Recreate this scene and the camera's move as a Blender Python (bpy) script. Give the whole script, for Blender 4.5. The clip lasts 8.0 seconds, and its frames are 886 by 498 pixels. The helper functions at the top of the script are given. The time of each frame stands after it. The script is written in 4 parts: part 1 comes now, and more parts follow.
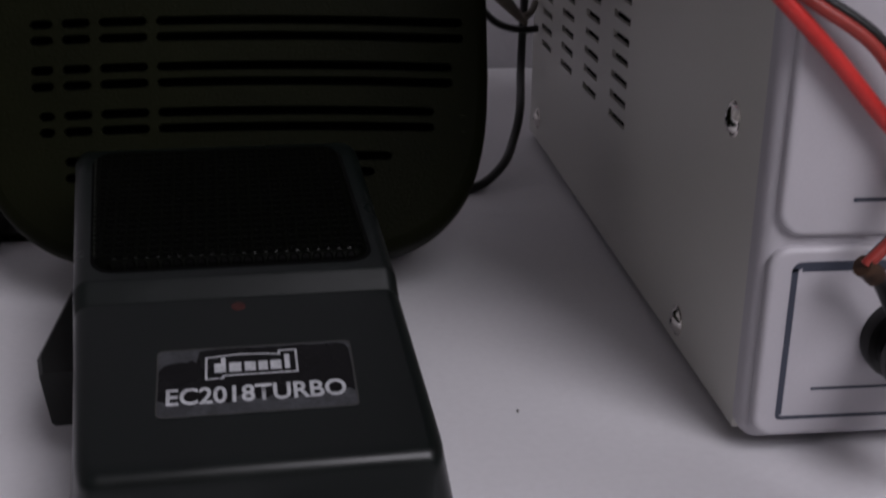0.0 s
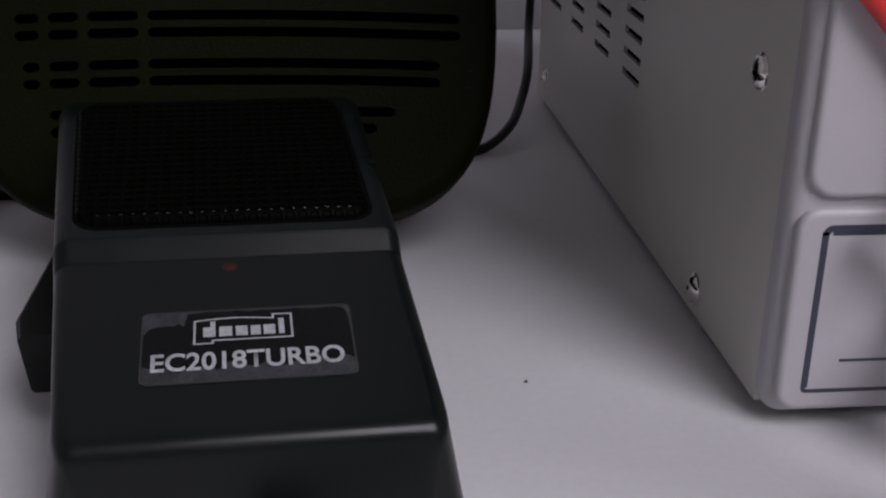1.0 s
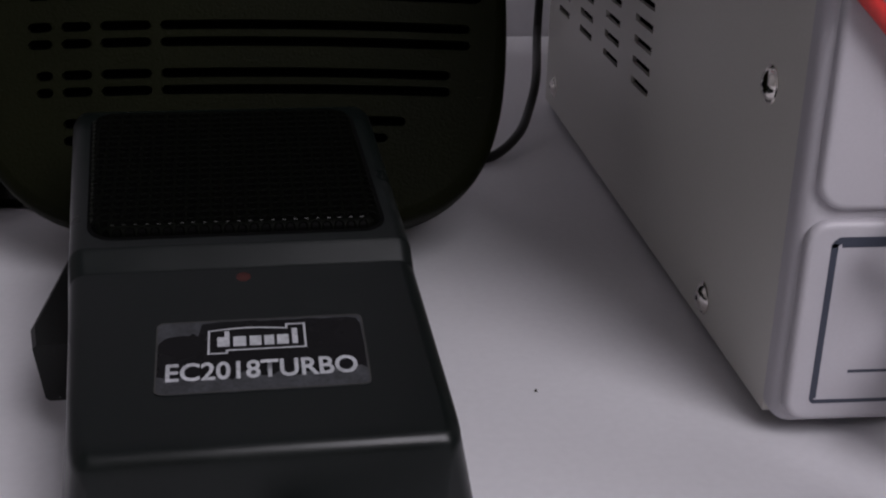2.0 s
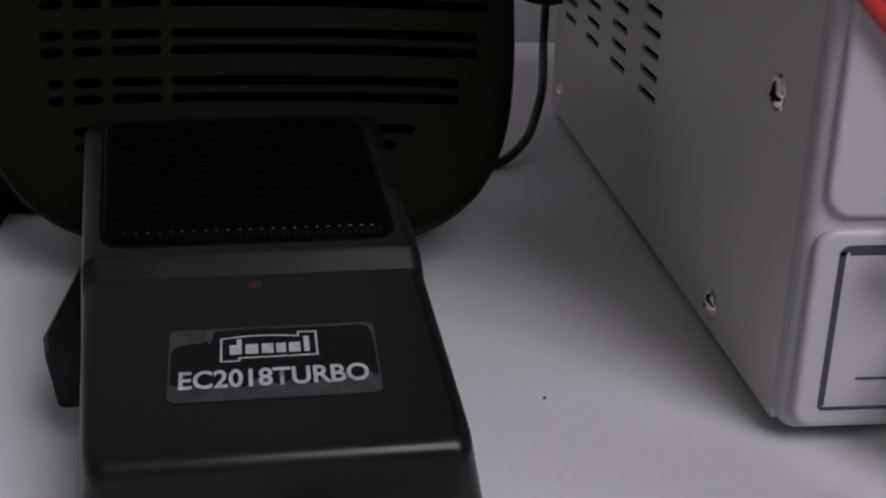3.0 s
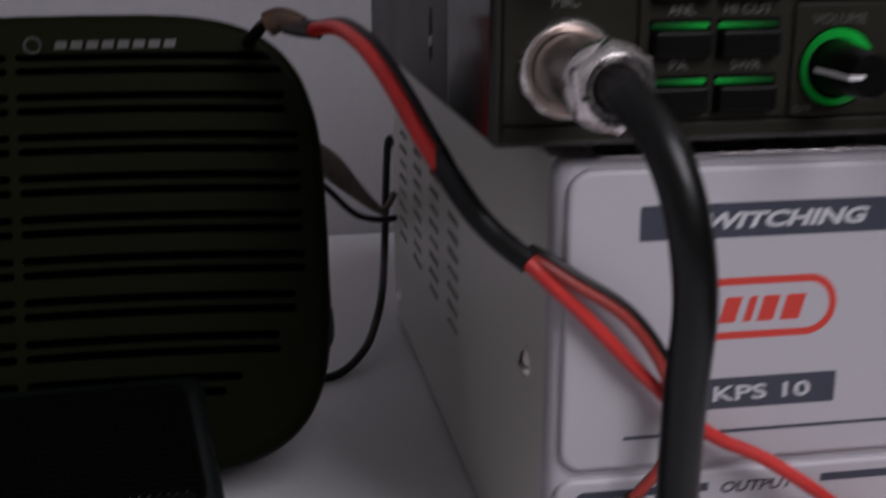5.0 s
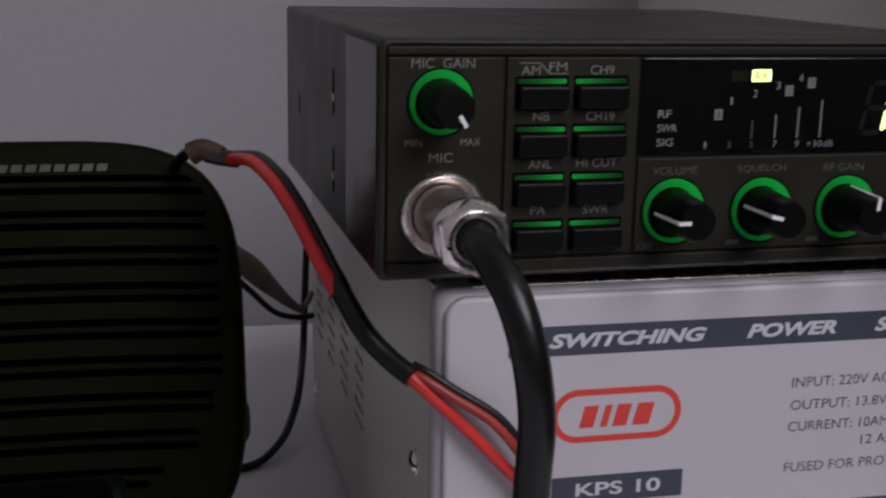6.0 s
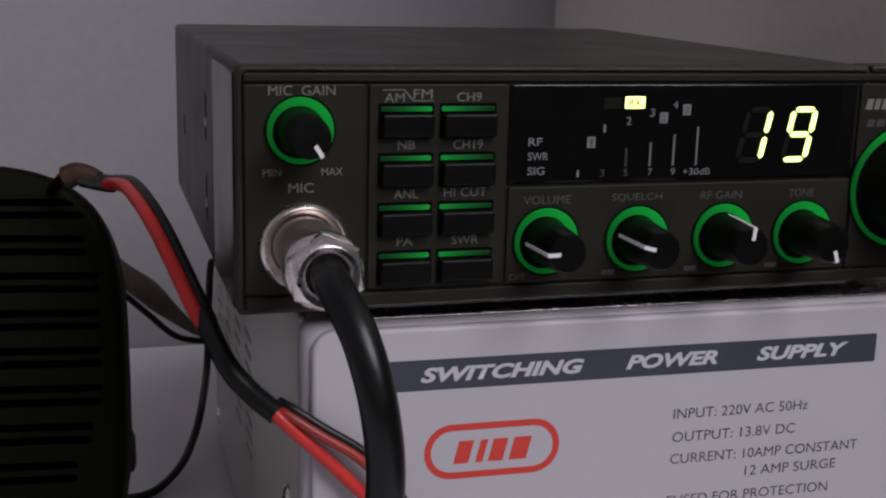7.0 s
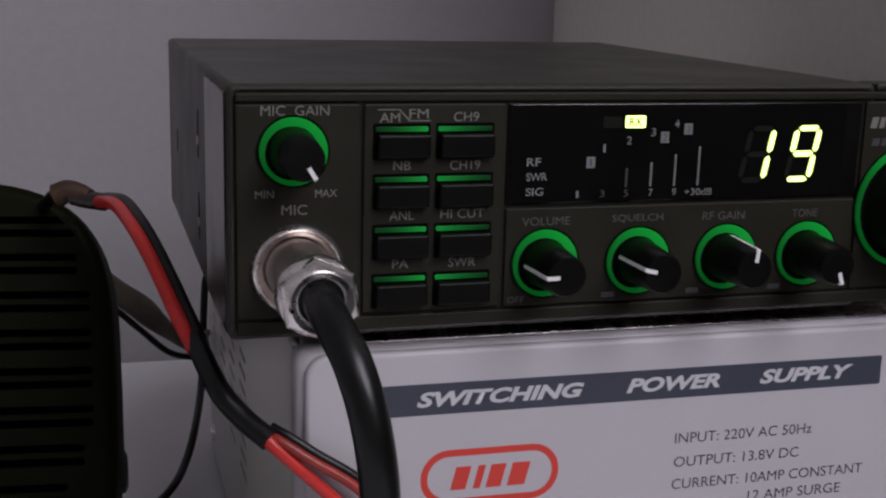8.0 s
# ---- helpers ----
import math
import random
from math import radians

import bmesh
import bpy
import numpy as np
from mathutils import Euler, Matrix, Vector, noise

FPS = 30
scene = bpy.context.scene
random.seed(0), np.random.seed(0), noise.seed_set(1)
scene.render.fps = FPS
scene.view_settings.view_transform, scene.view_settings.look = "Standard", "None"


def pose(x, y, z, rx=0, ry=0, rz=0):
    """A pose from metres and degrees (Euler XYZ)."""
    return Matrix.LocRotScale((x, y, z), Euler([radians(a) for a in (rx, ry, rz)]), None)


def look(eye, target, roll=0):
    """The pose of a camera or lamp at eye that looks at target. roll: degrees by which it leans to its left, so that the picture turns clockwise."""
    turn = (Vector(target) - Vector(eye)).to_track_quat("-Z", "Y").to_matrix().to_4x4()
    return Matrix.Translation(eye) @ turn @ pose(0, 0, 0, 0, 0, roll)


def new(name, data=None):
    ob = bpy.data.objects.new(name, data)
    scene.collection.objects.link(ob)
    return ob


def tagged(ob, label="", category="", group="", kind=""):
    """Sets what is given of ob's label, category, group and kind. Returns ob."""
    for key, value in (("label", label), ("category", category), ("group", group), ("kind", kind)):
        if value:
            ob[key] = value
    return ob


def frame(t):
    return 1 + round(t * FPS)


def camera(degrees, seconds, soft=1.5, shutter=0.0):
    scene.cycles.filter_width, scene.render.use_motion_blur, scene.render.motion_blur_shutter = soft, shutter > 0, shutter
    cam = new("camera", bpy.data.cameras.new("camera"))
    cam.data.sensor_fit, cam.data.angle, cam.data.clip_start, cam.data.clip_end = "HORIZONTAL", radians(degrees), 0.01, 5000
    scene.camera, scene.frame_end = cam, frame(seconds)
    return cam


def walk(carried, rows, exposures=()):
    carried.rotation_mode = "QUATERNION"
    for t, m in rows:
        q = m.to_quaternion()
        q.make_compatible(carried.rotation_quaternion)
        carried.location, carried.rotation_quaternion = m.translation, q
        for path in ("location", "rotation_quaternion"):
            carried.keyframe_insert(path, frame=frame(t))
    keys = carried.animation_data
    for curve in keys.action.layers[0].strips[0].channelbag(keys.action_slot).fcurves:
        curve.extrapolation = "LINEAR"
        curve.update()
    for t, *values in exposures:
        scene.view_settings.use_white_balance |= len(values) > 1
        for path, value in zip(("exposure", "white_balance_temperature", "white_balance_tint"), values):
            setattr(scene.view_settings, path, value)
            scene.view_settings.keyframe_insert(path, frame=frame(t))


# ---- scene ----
cam = camera(39.5, 8.0, soft=2.2, shutter=0.5)
PATH = [
    (0, (-0.08709, -0.21645, 0.12771), (-0.08488, -0.19788, 0.12063), 0.8),
    (0.5, (-0.08609, -0.20431, 0.11990), (-0.08387, -0.18591, 0.11237), 1.2),
    (1, (-0.08646, -0.20288, 0.12012), (-0.08427, -0.18448, 0.11261), 1.3),
    (1.5, (-0.08667, -0.20347, 0.12141), (-0.08453, -0.18505, 0.11391), 1.2),
    (2, (-0.08791, -0.20383, 0.12204), (-0.08579, -0.18540, 0.11457), 1.4),
    (3.5, (-0.08939, -0.20653, 0.12596), (-0.08733, -0.18802, 0.11866), 1.3),
    (4, (-0.08535, -0.21123, 0.13560), (-0.08309, -0.19263, 0.12861), 1.2),
    (4.2, (-0.08370, -0.21368, 0.13964), (-0.08133, -0.19504, 0.13280), 1.0),
    (4.5, (-0.07924, -0.22032, 0.15057), (-0.07656, -0.20157, 0.14414), 0.8),
    (4.8, (-0.07310, -0.23048, 0.16275), (-0.06993, -0.21166, 0.15674), 0.6),
    (5, (-0.06700, -0.24111, 0.17133), (-0.06357, -0.22225, 0.16563), 0.2),
    (5.2, (-0.06534, -0.25161, 0.17950), (-0.06169, -0.23271, 0.17408), 0.1),
    (6.3, (-0.05964, -0.27984, 0.19573), (-0.05494, -0.26093, 0.19125), 1.3),
    (6.5, (-0.05149, -0.27932, 0.19709), (-0.04663, -0.26044, 0.19263), 1.2),
    (7, (-0.04138, -0.27265, 0.19732), (-0.03620, -0.25386, 0.19285), 1.5),
    (7.5, (-0.03741, -0.27099, 0.19882), (-0.03211, -0.25221, 0.19445), 1.5),
    (8, (-0.03932, -0.26635, 0.19952), (-0.03411, -0.24754, 0.19515), 1.5),
]
walk(cam, [(t, look(eye, target, roll)) for t, eye, target, roll in PATH],
     exposures=[(0, -0.42), (0.5, -0.3), (1.5, -0.28), (3.5, -0.44), (4.5, -0.5), (5.2, -0.5), (6.3, -0.42), (8, -0.38)])

# ---- world and light ----
world = bpy.data.worlds.new("sky")
scene.world = world
world.use_nodes = True
wn = world.node_tree.nodes
sky = wn.new("ShaderNodeTexSky")
sky.sky_type, sky.sun_disc = "NISHITA", False
sky.sun_elevation, sky.sun_rotation = radians(35), radians(150)
world.node_tree.links.new(sky.outputs[0], wn["Background"].inputs[0])
wn["Background"].inputs[1].default_value = 0.08

# daylight standing in the window's opening, up and to the right behind the camera
window_light = bpy.data.lights.new("window_light", "AREA")
window_light.shape, window_light.size, window_light.size_y = "RECTANGLE", 0.75, 0.92
window_light.energy, window_light.color = 20.0, (0.95, 0.91, 1.0)
wl = new("window_light", window_light)
wl.matrix_world = look((0.46, -0.92, 1.12), (-0.03, 0.0, 0.06))

# ---- materials ----
def mat(name, color, rough=0.5, metal=0.0, grain=0.0, scale=900.0, bump=0.0, stain=0.0, stain_scale=25.0, coat=0.0, emit=None, power=0.0, spec=0.5):
    """A principled material with fine grain, broad stains and a fine relief; scales are per metre."""
    m = bpy.data.materials.new(name)
    m.use_nodes = True
    nt = m.node_tree
    b = nt.nodes["Principled BSDF"]
    b.inputs["Base Color"].default_value = (*color, 1)
    b.inputs["Roughness"].default_value, b.inputs["Metallic"].default_value = rough, metal
    b.inputs["Coat Weight"].default_value = coat
    b.inputs["Specular IOR Level"].default_value = spec
    if emit:
        b.inputs["Emission Color"].default_value, b.inputs["Emission Strength"].default_value = (*emit, 1), power
    if grain or stain or bump:
        tc = nt.nodes.new("ShaderNodeTexCoord")
        fine = nt.nodes.new("ShaderNodeTexNoise")
        fine.inputs["Scale"].default_value, fine.inputs["Detail"].default_value = scale, 3
        broad = nt.nodes.new("ShaderNodeTexNoise")
        broad.inputs["Scale"].default_value, broad.inputs["Detail"].default_value = stain_scale, 4
        for n in (fine, broad):
            nt.links.new(tc.outputs["Object"], n.inputs["Vector"])
        last = None
        for n, amount in ((fine, grain), (broad, stain)):
            if not amount:
                continue
            ramp = nt.nodes.new("ShaderNodeMapRange")
            ramp.inputs["From Min"].default_value, ramp.inputs["From Max"].default_value = 0.3, 0.7
            ramp.inputs["To Min"].default_value, ramp.inputs["To Max"].default_value = 1 - amount, 1 + amount
            nt.links.new(n.outputs["Fac"], ramp.inputs["Value"])
            mul = nt.nodes.new("ShaderNodeVectorMath")
            mul.operation = "SCALE"
            if last:
                nt.links.new(last, mul.inputs[0])
            else:
                mul.inputs[0].default_value = color
            nt.links.new(ramp.outputs[0], mul.inputs["Scale"])
            last = mul.outputs[0]
        if last:
            nt.links.new(last, b.inputs["Base Color"])
        if stain:
            rr = nt.nodes.new("ShaderNodeMapRange")
            rr.inputs["To Min"].default_value, rr.inputs["To Max"].default_value = max(rough - 0.12, 0.03), min(rough + 0.12, 1)
            nt.links.new(broad.outputs["Fac"], rr.inputs["Value"])
            nt.links.new(rr.outputs[0], b.inputs["Roughness"])
        if bump:
            bp = nt.nodes.new("ShaderNodeBump")
            bp.inputs["Strength"].default_value, bp.inputs["Distance"].default_value = bump, 0.0003
            nt.links.new(fine.outputs["Fac"], bp.inputs["Height"])
            nt.links.new(bp.outputs[0], b.inputs["Normal"])
    return m


# shading put into the colour: back wall darkened, side wall lightened
M_WALL_SHADED = mat("wall_shaded_tone", (0.31, 0.298, 0.315), 0.85, grain=0.03, scale=250, bump=0.25, stain=0.05, stain_scale=6)
M_SIDEWALL_LIT = mat("side_wall_lit_tone", (0.84, 0.80, 0.75), 0.85, grain=0.03, scale=250, bump=0.25, stain=0.05, stain_scale=6)
# tones of unseen surfaces, set by how much fill each should bounce
M_ROOM_DARK = mat("room_low_bounce", (0.17, 0.165, 0.16), 0.9, grain=0.03, scale=250, stain=0.05, stain_scale=6)
M_SOUTH_FILL = mat("south_wall_fill", (0.80, 0.78, 0.76), 0.85, grain=0.03, scale=250, stain=0.05, stain_scale=6)
M_WEST_FILL = mat("west_wall_fill", (0.48, 0.472, 0.465), 0.85, grain=0.03, scale=250, stain=0.05, stain_scale=6)
M_CEIL_FILL = mat("ceiling_fill", (0.62, 0.62, 0.64), 0.9, grain=0.02, stain=0.02, stain_scale=3)
M_FLOOR = mat("floor_wood", (0.12, 0.075, 0.045), 0.5, grain=0.2, scale=60, stain=0.2, stain_scale=4)
M_DESK = mat("desk_laminate", (0.72, 0.71, 0.735), 0.42, grain=0.02, scale=500, bump=0.06, stain=0.03, stain_scale=14)
M_CASE = mat("grey_enamel", (0.62, 0.605, 0.56), 0.34, grain=0.03, scale=1400, bump=0.07, stain=0.03, stain_scale=18)
M_BEZEL = mat("white_plastic", (0.49, 0.472, 0.503), 0.42, grain=0.015, scale=1500, bump=0.08, stain=0.02, stain_scale=20)
M_PRINT = mat("dark_print", (0.045, 0.052, 0.075), 0.5, grain=0.1, scale=2000)
M_INK = mat("grey_ink", (0.055, 0.055, 0.065), 0.6, grain=0.1, scale=2500)
M_WHITEINK = mat("white_print", (0.56, 0.56, 0.59), 0.5, grain=0.06, scale=2500)
M_SILVER = mat("silver_print", (0.40, 0.41, 0.43), 0.45, grain=0.2, scale=1500, stain=0.15, stain_scale=200)
M_REDINK = mat("red_print", (0.62, 0.05, 0.035), 0.5, grain=0.05, scale=2500)
M_CHROME = mat("nickel_plate", (0.95, 0.91, 0.90), 0.27, 1.0, grain=0.05, scale=1800, stain=0.08, stain_scale=200)
M_BRIGHT = mat("polished_nickel", (0.84, 0.80, 0.76), 0.15, 1.0, grain=0.04, scale=1800)
M_SOCKET = mat("aged_nickel", (0.62, 0.55, 0.51), 0.34, 1.0, grain=0.06, scale=1500, stain=0.1, stain_scale=150)
# darker version of the legend print, for the knob row
M_LEGENDDIM = mat("dim_legend_print", (0.078, 0.076, 0.068), 0.6, grain=0.12, scale=3000)
M_BRASSY = mat("dull_screw", (0.5, 0.45, 0.38), 0.3, 1.0, grain=0.1, scale=1500, stain=0.15, stain_scale=300)
# near-black stand-in for shade inside openings; also inks the RX letters
M_SHADEBLACK = mat("opening_shade_and_ink", (0.002, 0.002, 0.002), 0.8, spec=0.05)
M_RADIOCASE = mat("radio_case_paint", (0.027, 0.0255, 0.0205), 0.36, grain=0.14, scale=1600, bump=0.4, stain=0.14, stain_scale=40, spec=0.25)
M_GLOSSSIDE = mat("glossy_side_plastic", (0.006, 0.0058, 0.005), 0.13, grain=0.1, scale=1600, bump=0.03, stain=0.1, stain_scale=60, spec=0.4)
M_FACE = mat("radio_face_plastic", (0.0175, 0.0165, 0.0112), 0.5, grain=0.12, scale=2200, bump=0.3, stain=0.14, stain_scale=60, spec=0.16)
M_KNOB = mat("black_knob", (0.0032, 0.0030, 0.0026), 0.40, grain=0.1, scale=2500, bump=0.15, stain=0.1, stain_scale=80, spec=0.13)
M_GLASS = mat("display_window", (0.003, 0.003, 0.003), 0.12, grain=0.2, scale=300, stain=0.2, stain_scale=60, spec=0.6)
M_LEGEND = mat("legend_print", (0.165, 0.162, 0.145), 0.6, grain=0.08, scale=3000)
M_POINTER = mat("pointer_white", (0.8, 0.78, 0.8), 0.4, grain=0.05, scale=3000)
M_GREEN = mat("green_backlight", (0.004, 0.03, 0.008), 0.45, grain=0.2, scale=600, spec=0.1, emit=(0.008, 0.50, 0.06), power=0.5)
M_GREENDIM = mat("green_button_light", (0.004, 0.025, 0.008), 0.5, grain=0.2, scale=600, spec=0.1, emit=(0.008, 0.45, 0.06), power=0.36)
M_GREENDIM2 = mat("green_button_light_second", (0.004, 0.025, 0.008), 0.5, grain=0.2, scale=600, spec=0.1, emit=(0.008, 0.45, 0.06), power=0.36)


def fade(m, direction, start, end, low, high, power=2.0):
    """The backlight bulb sits to one side: its glow runs from low to high along a direction of the part, in metres."""
    nt = m.node_tree
    tc, dot, mr = nt.nodes.new("ShaderNodeTexCoord"), nt.nodes.new("ShaderNodeVectorMath"), nt.nodes.new("ShaderNodeMapRange")
    dot.operation = "DOT_PRODUCT"
    dot.inputs[1].default_value = direction
    mr.inputs["From Min"].default_value, mr.inputs["From Max"].default_value = start, end
    curve, level = nt.nodes.new("ShaderNodeMath"), nt.nodes.new("ShaderNodeMapRange")
    curve.operation = "POWER"
    curve.inputs[1].default_value = power
    level.inputs["To Min"].default_value, level.inputs["To Max"].default_value = low, high
    nt.links.new(tc.outputs["Object"], dot.inputs[0])
    nt.links.new(dot.outputs["Value"], mr.inputs["Value"])
    nt.links.new(mr.outputs[0], curve.inputs[0])
    nt.links.new(curve.outputs[0], level.inputs["Value"])
    nt.links.new(level.outputs[0], nt.nodes["Principled BSDF"].inputs["Emission Strength"])


fade(M_GREEN, (0.6, 0.0, 0.8), -0.0078, 0.0078, 0.16, 0.62, 1.9)
fade(M_GREENDIM, (1, 0, 0), 0.0309, 0.0424, 0.04, 0.62, 1.8)
fade(M_GREENDIM2, (1, 0, 0), 0.0568, 0.0446, 0.04, 0.5, 1.6)
M_DIGIT = mat("lit_segment", (0.4, 0.5, 0.1), 0.5, emit=(0.76, 1.0, 0.30), power=3.2)
M_GHOST = mat("unlit_segment", (0.011, 0.0115, 0.0095), 0.7, grain=0.1, scale=2000, spec=0.05)
M_SCALE = mat("display_print", (0.17, 0.172, 0.175), 0.5, grain=0.1, scale=2500)
M_SCALEDIM = mat("display_print_faint", (0.05, 0.05, 0.052), 0.5, grain=0.1, scale=2500)
M_MIC = mat("mic_plastic", (0.0020, 0.0039, 0.0034), 0.32, grain=0.12, scale=1800, bump=0.05, stain=0.14, stain_scale=50, spec=0.36)
M_PTT = mat("mic_key_plastic", (0.006, 0.0065, 0.006), 0.5, grain=0.1, scale=1800, bump=0.3, spec=0.25)
M_RIB = mat("grille_edge_steel", (0.006, 0.007, 0.005), 0.35, grain=0.2, scale=1500, spec=0.3)
M_RUBBER = mat("black_rubber", (0.0045, 0.0045, 0.0045), 0.38, grain=0.15, scale=900, bump=0.1, stain=0.2, stain_scale=60, spec=0.4)
M_CORD = mat("cord_jacket", (0.004, 0.004, 0.004), 0.3, grain=0.12, scale=700, bump=0.06, stain=0.15, stain_scale=50, spec=0.38)
M_SPK = mat("speaker_plastic", (0.0050, 0.0057, 0.0019), 0.50, grain=0.12, scale=1500, bump=0.45, stain=0.15, stain_scale=35, spec=0.035)
M_CLOTH = mat("speaker_cloth", (0.001, 0.001, 0.001), 0.95, grain=0.2, scale=2500, spec=0.0)
M_BADGE = mat("badge_silver", (0.07, 0.07, 0.066), 0.35, 0.6, grain=0.06, scale=2500)
M_RED = mat("red_insulation", (0.56, 0.030, 0.026), 0.34, grain=0.06, scale=900, bump=0.08, stain=0.12, stain_scale=70)
M_REDDARK = mat("brown_red_insulation", (0.30, 0.030, 0.022), 0.42, grain=0.1, scale=900, bump=0.08, stain=0.2, stain_scale=90)
M_TAN = mat("amber_connector", (0.13, 0.112, 0.088), 0.5, grain=0.15, scale=500, stain=0.3, stain_scale=90)
M_SLEEVE = mat("smoky_sleeve", (0.022, 0.020, 0.018), 0.3, grain=0.15, scale=500, stain=0.35, stain_scale=120)
M_RUST = mat("rusty_terminal", (0.034, 0.014, 0.005), 0.6, 0.0, grain=0.35, scale=700, bump=0.5, stain=0.4, stain_scale=150)
M_LABEL = mat("label_film", (0.003, 0.003, 0.0034), 0.26, grain=0.2, scale=700, spec=0.2, stain=0.2, stain_scale=120)
M_WORN = mat("worn_label_edge", (0.034, 0.036, 0.040), 0.4, grain=0.35, scale=1300, stain=0.4, stain_scale=260)
M_LED = mat("unlit_red_led", (0.035, 0.006, 0.004), 0.35, grain=0.1, scale=1500)
M_REDPOST = mat("red_post_plastic", (0.5, 0.05, 0.02), 0.35, grain=0.06, scale=1500)
M_SPECK = mat("dark_crumb", (0.05, 0.045, 0.03), 0.8, grain=0.2, scale=3000)
M_FRAMEWOOD = mat("window_frame_paint", (0.75, 0.75, 0.75), 0.5, grain=0.03, stain=0.03)


def mesh_material():
    """Perforated black steel: rows of small round holes."""
    m = mat("perforated_steel", (0.010, 0.010, 0.009), 0.5, spec=0.025)
    nt = m.node_tree
    b = nt.nodes["Principled BSDF"]
    tc = nt.nodes.new("ShaderNodeTexCoord")
    vor = nt.nodes.new("ShaderNodeTexVoronoi")
    vor.voronoi_dimensions = "2D"
    vor.inputs["Scale"].default_value, vor.inputs["Randomness"].default_value = 450, 0.08
    ramp = nt.nodes.new("ShaderNodeMapRange")
    ramp.inputs["From Min"].default_value, ramp.inputs["From Max"].default_value = 0.30, 0.42
    nt.links.new(tc.outputs["Object"], vor.inputs["Vector"])
    nt.links.new(vor.outputs["Distance"], ramp.inputs["Value"])
    col = nt.nodes.new("ShaderNodeMix")
    col.data_type = "RGBA"
    col.inputs[6].default_value, col.inputs[7].default_value = (0.0005, 0.0005, 0.0004, 1), (0.0014, 0.0017, 0.0011, 1)
    nt.links.new(ramp.outputs[0], col.inputs[0])
    nt.links.new(col.outputs[2], b.inputs["Base Color"])
    bp = nt.nodes.new("ShaderNodeBump")
    bp.inputs["Strength"].default_value, bp.inputs["Distance"].default_value = 0.6, 0.0005
    nt.links.new(ramp.outputs[0], bp.inputs["Height"])
    nt.links.new(bp.outputs[0], b.inputs["Normal"])
    return m


M_MESH = mesh_material()

# ---- mesh tools; all shapes are written in millimetres ----
MM = 0.001


def thing(name, x, y, z, rz=0.0, label="", category="", group="", kind=""):
    ob = new(name)
    ob.empty_display_size = 0.02
    ob.matrix_world = pose(x * MM, y * MM, z * MM, 0, 0, rz)
    return tagged(ob, label, category, group, kind)


def part(name, bm, material, parent=None, label="", smooth=35):
    bmesh.ops.recalc_face_normals(bm, faces=bm.faces[:])
    bmesh.ops.scale(bm, vec=(MM, MM, MM), verts=bm.verts[:])
    me = bpy.data.meshes.new(name)
    bm.to_mesh(me)
    bm.free()
    me.materials.append(material)
    if smooth:
        me.shade_smooth()
        me.set_sharp_from_angle(angle=radians(smooth))
        whole = sum(f.area for f in me.polygons)
        for f in me.polygons:
            if len(f.vertices) > 8 or f.area > 0.07 * whole:
                f.use_smooth = False
    ob = new(name, me)
    if parent:
        ob.parent = parent
    return tagged(ob, label)


def add_box(bm, x0, x1, y0, y1, z0, z1, r=0.0, seg=2):
    res = bmesh.ops.create_cube(bm, size=1.0, matrix=Matrix.Translation(((x0 + x1) / 2, (y0 + y1) / 2, (z0 + z1) / 2)) @ Matrix.Diagonal((x1 - x0, y1 - y0, z1 - z0, 1)))
    if r:
        edges = list({e for v in res["verts"] for e in v.link_edges})
        bmesh.ops.bevel(bm, geom=edges, offset=r, segments=seg, profile=0.5, affect="EDGES")
    return bm


def box(*a, r=0.0, seg=2):
    return add_box(bmesh.new(), *a, r=r, seg=seg)


def loft(rings, cap0=True, cap1=True, bm=None):
    """A skin over closed rings of equally many points."""
    bm = bm or bmesh.new()
    rows = [[bm.verts.new(p) for p in ring] for ring in rings]
    n = len(rows[0])
    for a, b in zip(rows, rows[1:]):
        for i in range(n):
            bm.faces.new((a[i], a[(i + 1) % n], b[(i + 1) % n], b[i]))
    if cap0:
        bm.faces.new(rows[0][::-1])
    if cap1:
        bm.faces.new(rows[-1])
    return bm


def round_rect(x0, x1, z0, z1, r, seg=5):
    pts = []
    for cx, cz, a0 in ((x1 - r, z1 - r, 0), (x0 + r, z1 - r, 90), (x0 + r, z0 + r, 180), (x1 - r, z0 + r, 270)):
        for k in range(seg + 1):
            a = radians(a0 + 90 * k / seg)
            pts.append((cx + r * math.cos(a), cz + r * math.sin(a)))
    return pts


def slab(x0, x1, z0, z1, r, back, front, b=0.4, bm=None, seg=5):
    """A rounded plate that faces -y, its front edge rounded by b."""
    def ring(inset, y):
        return [(x, y, z) for x, z in round_rect(x0 + inset, x1 - inset, z0 + inset, z1 - inset, max(r - inset, 0.05), seg)]
    turns = [radians(90 * k / 6) for k in range(7)] if b > 1 else [0, radians(45), radians(90)]
    return loft([ring(0, back)] + [ring(b * (1 - math.cos(a)), front + b * (1 - math.sin(a))) for a in turns], bm=bm)


def lathe(profile, m=Matrix(), n=28, bm=None, facets=None):
    """A turned form about -y: (radius, distance forward) pairs, at the pose m in millimetres."""
    k = facets or n
    rings = [[m @ Vector((r * math.cos(2 * math.pi * i / k), -h, r * math.sin(2 * math.pi * i / k))) for i in range(k)] for r, h in profile]
    return loft(rings, bm=bm)


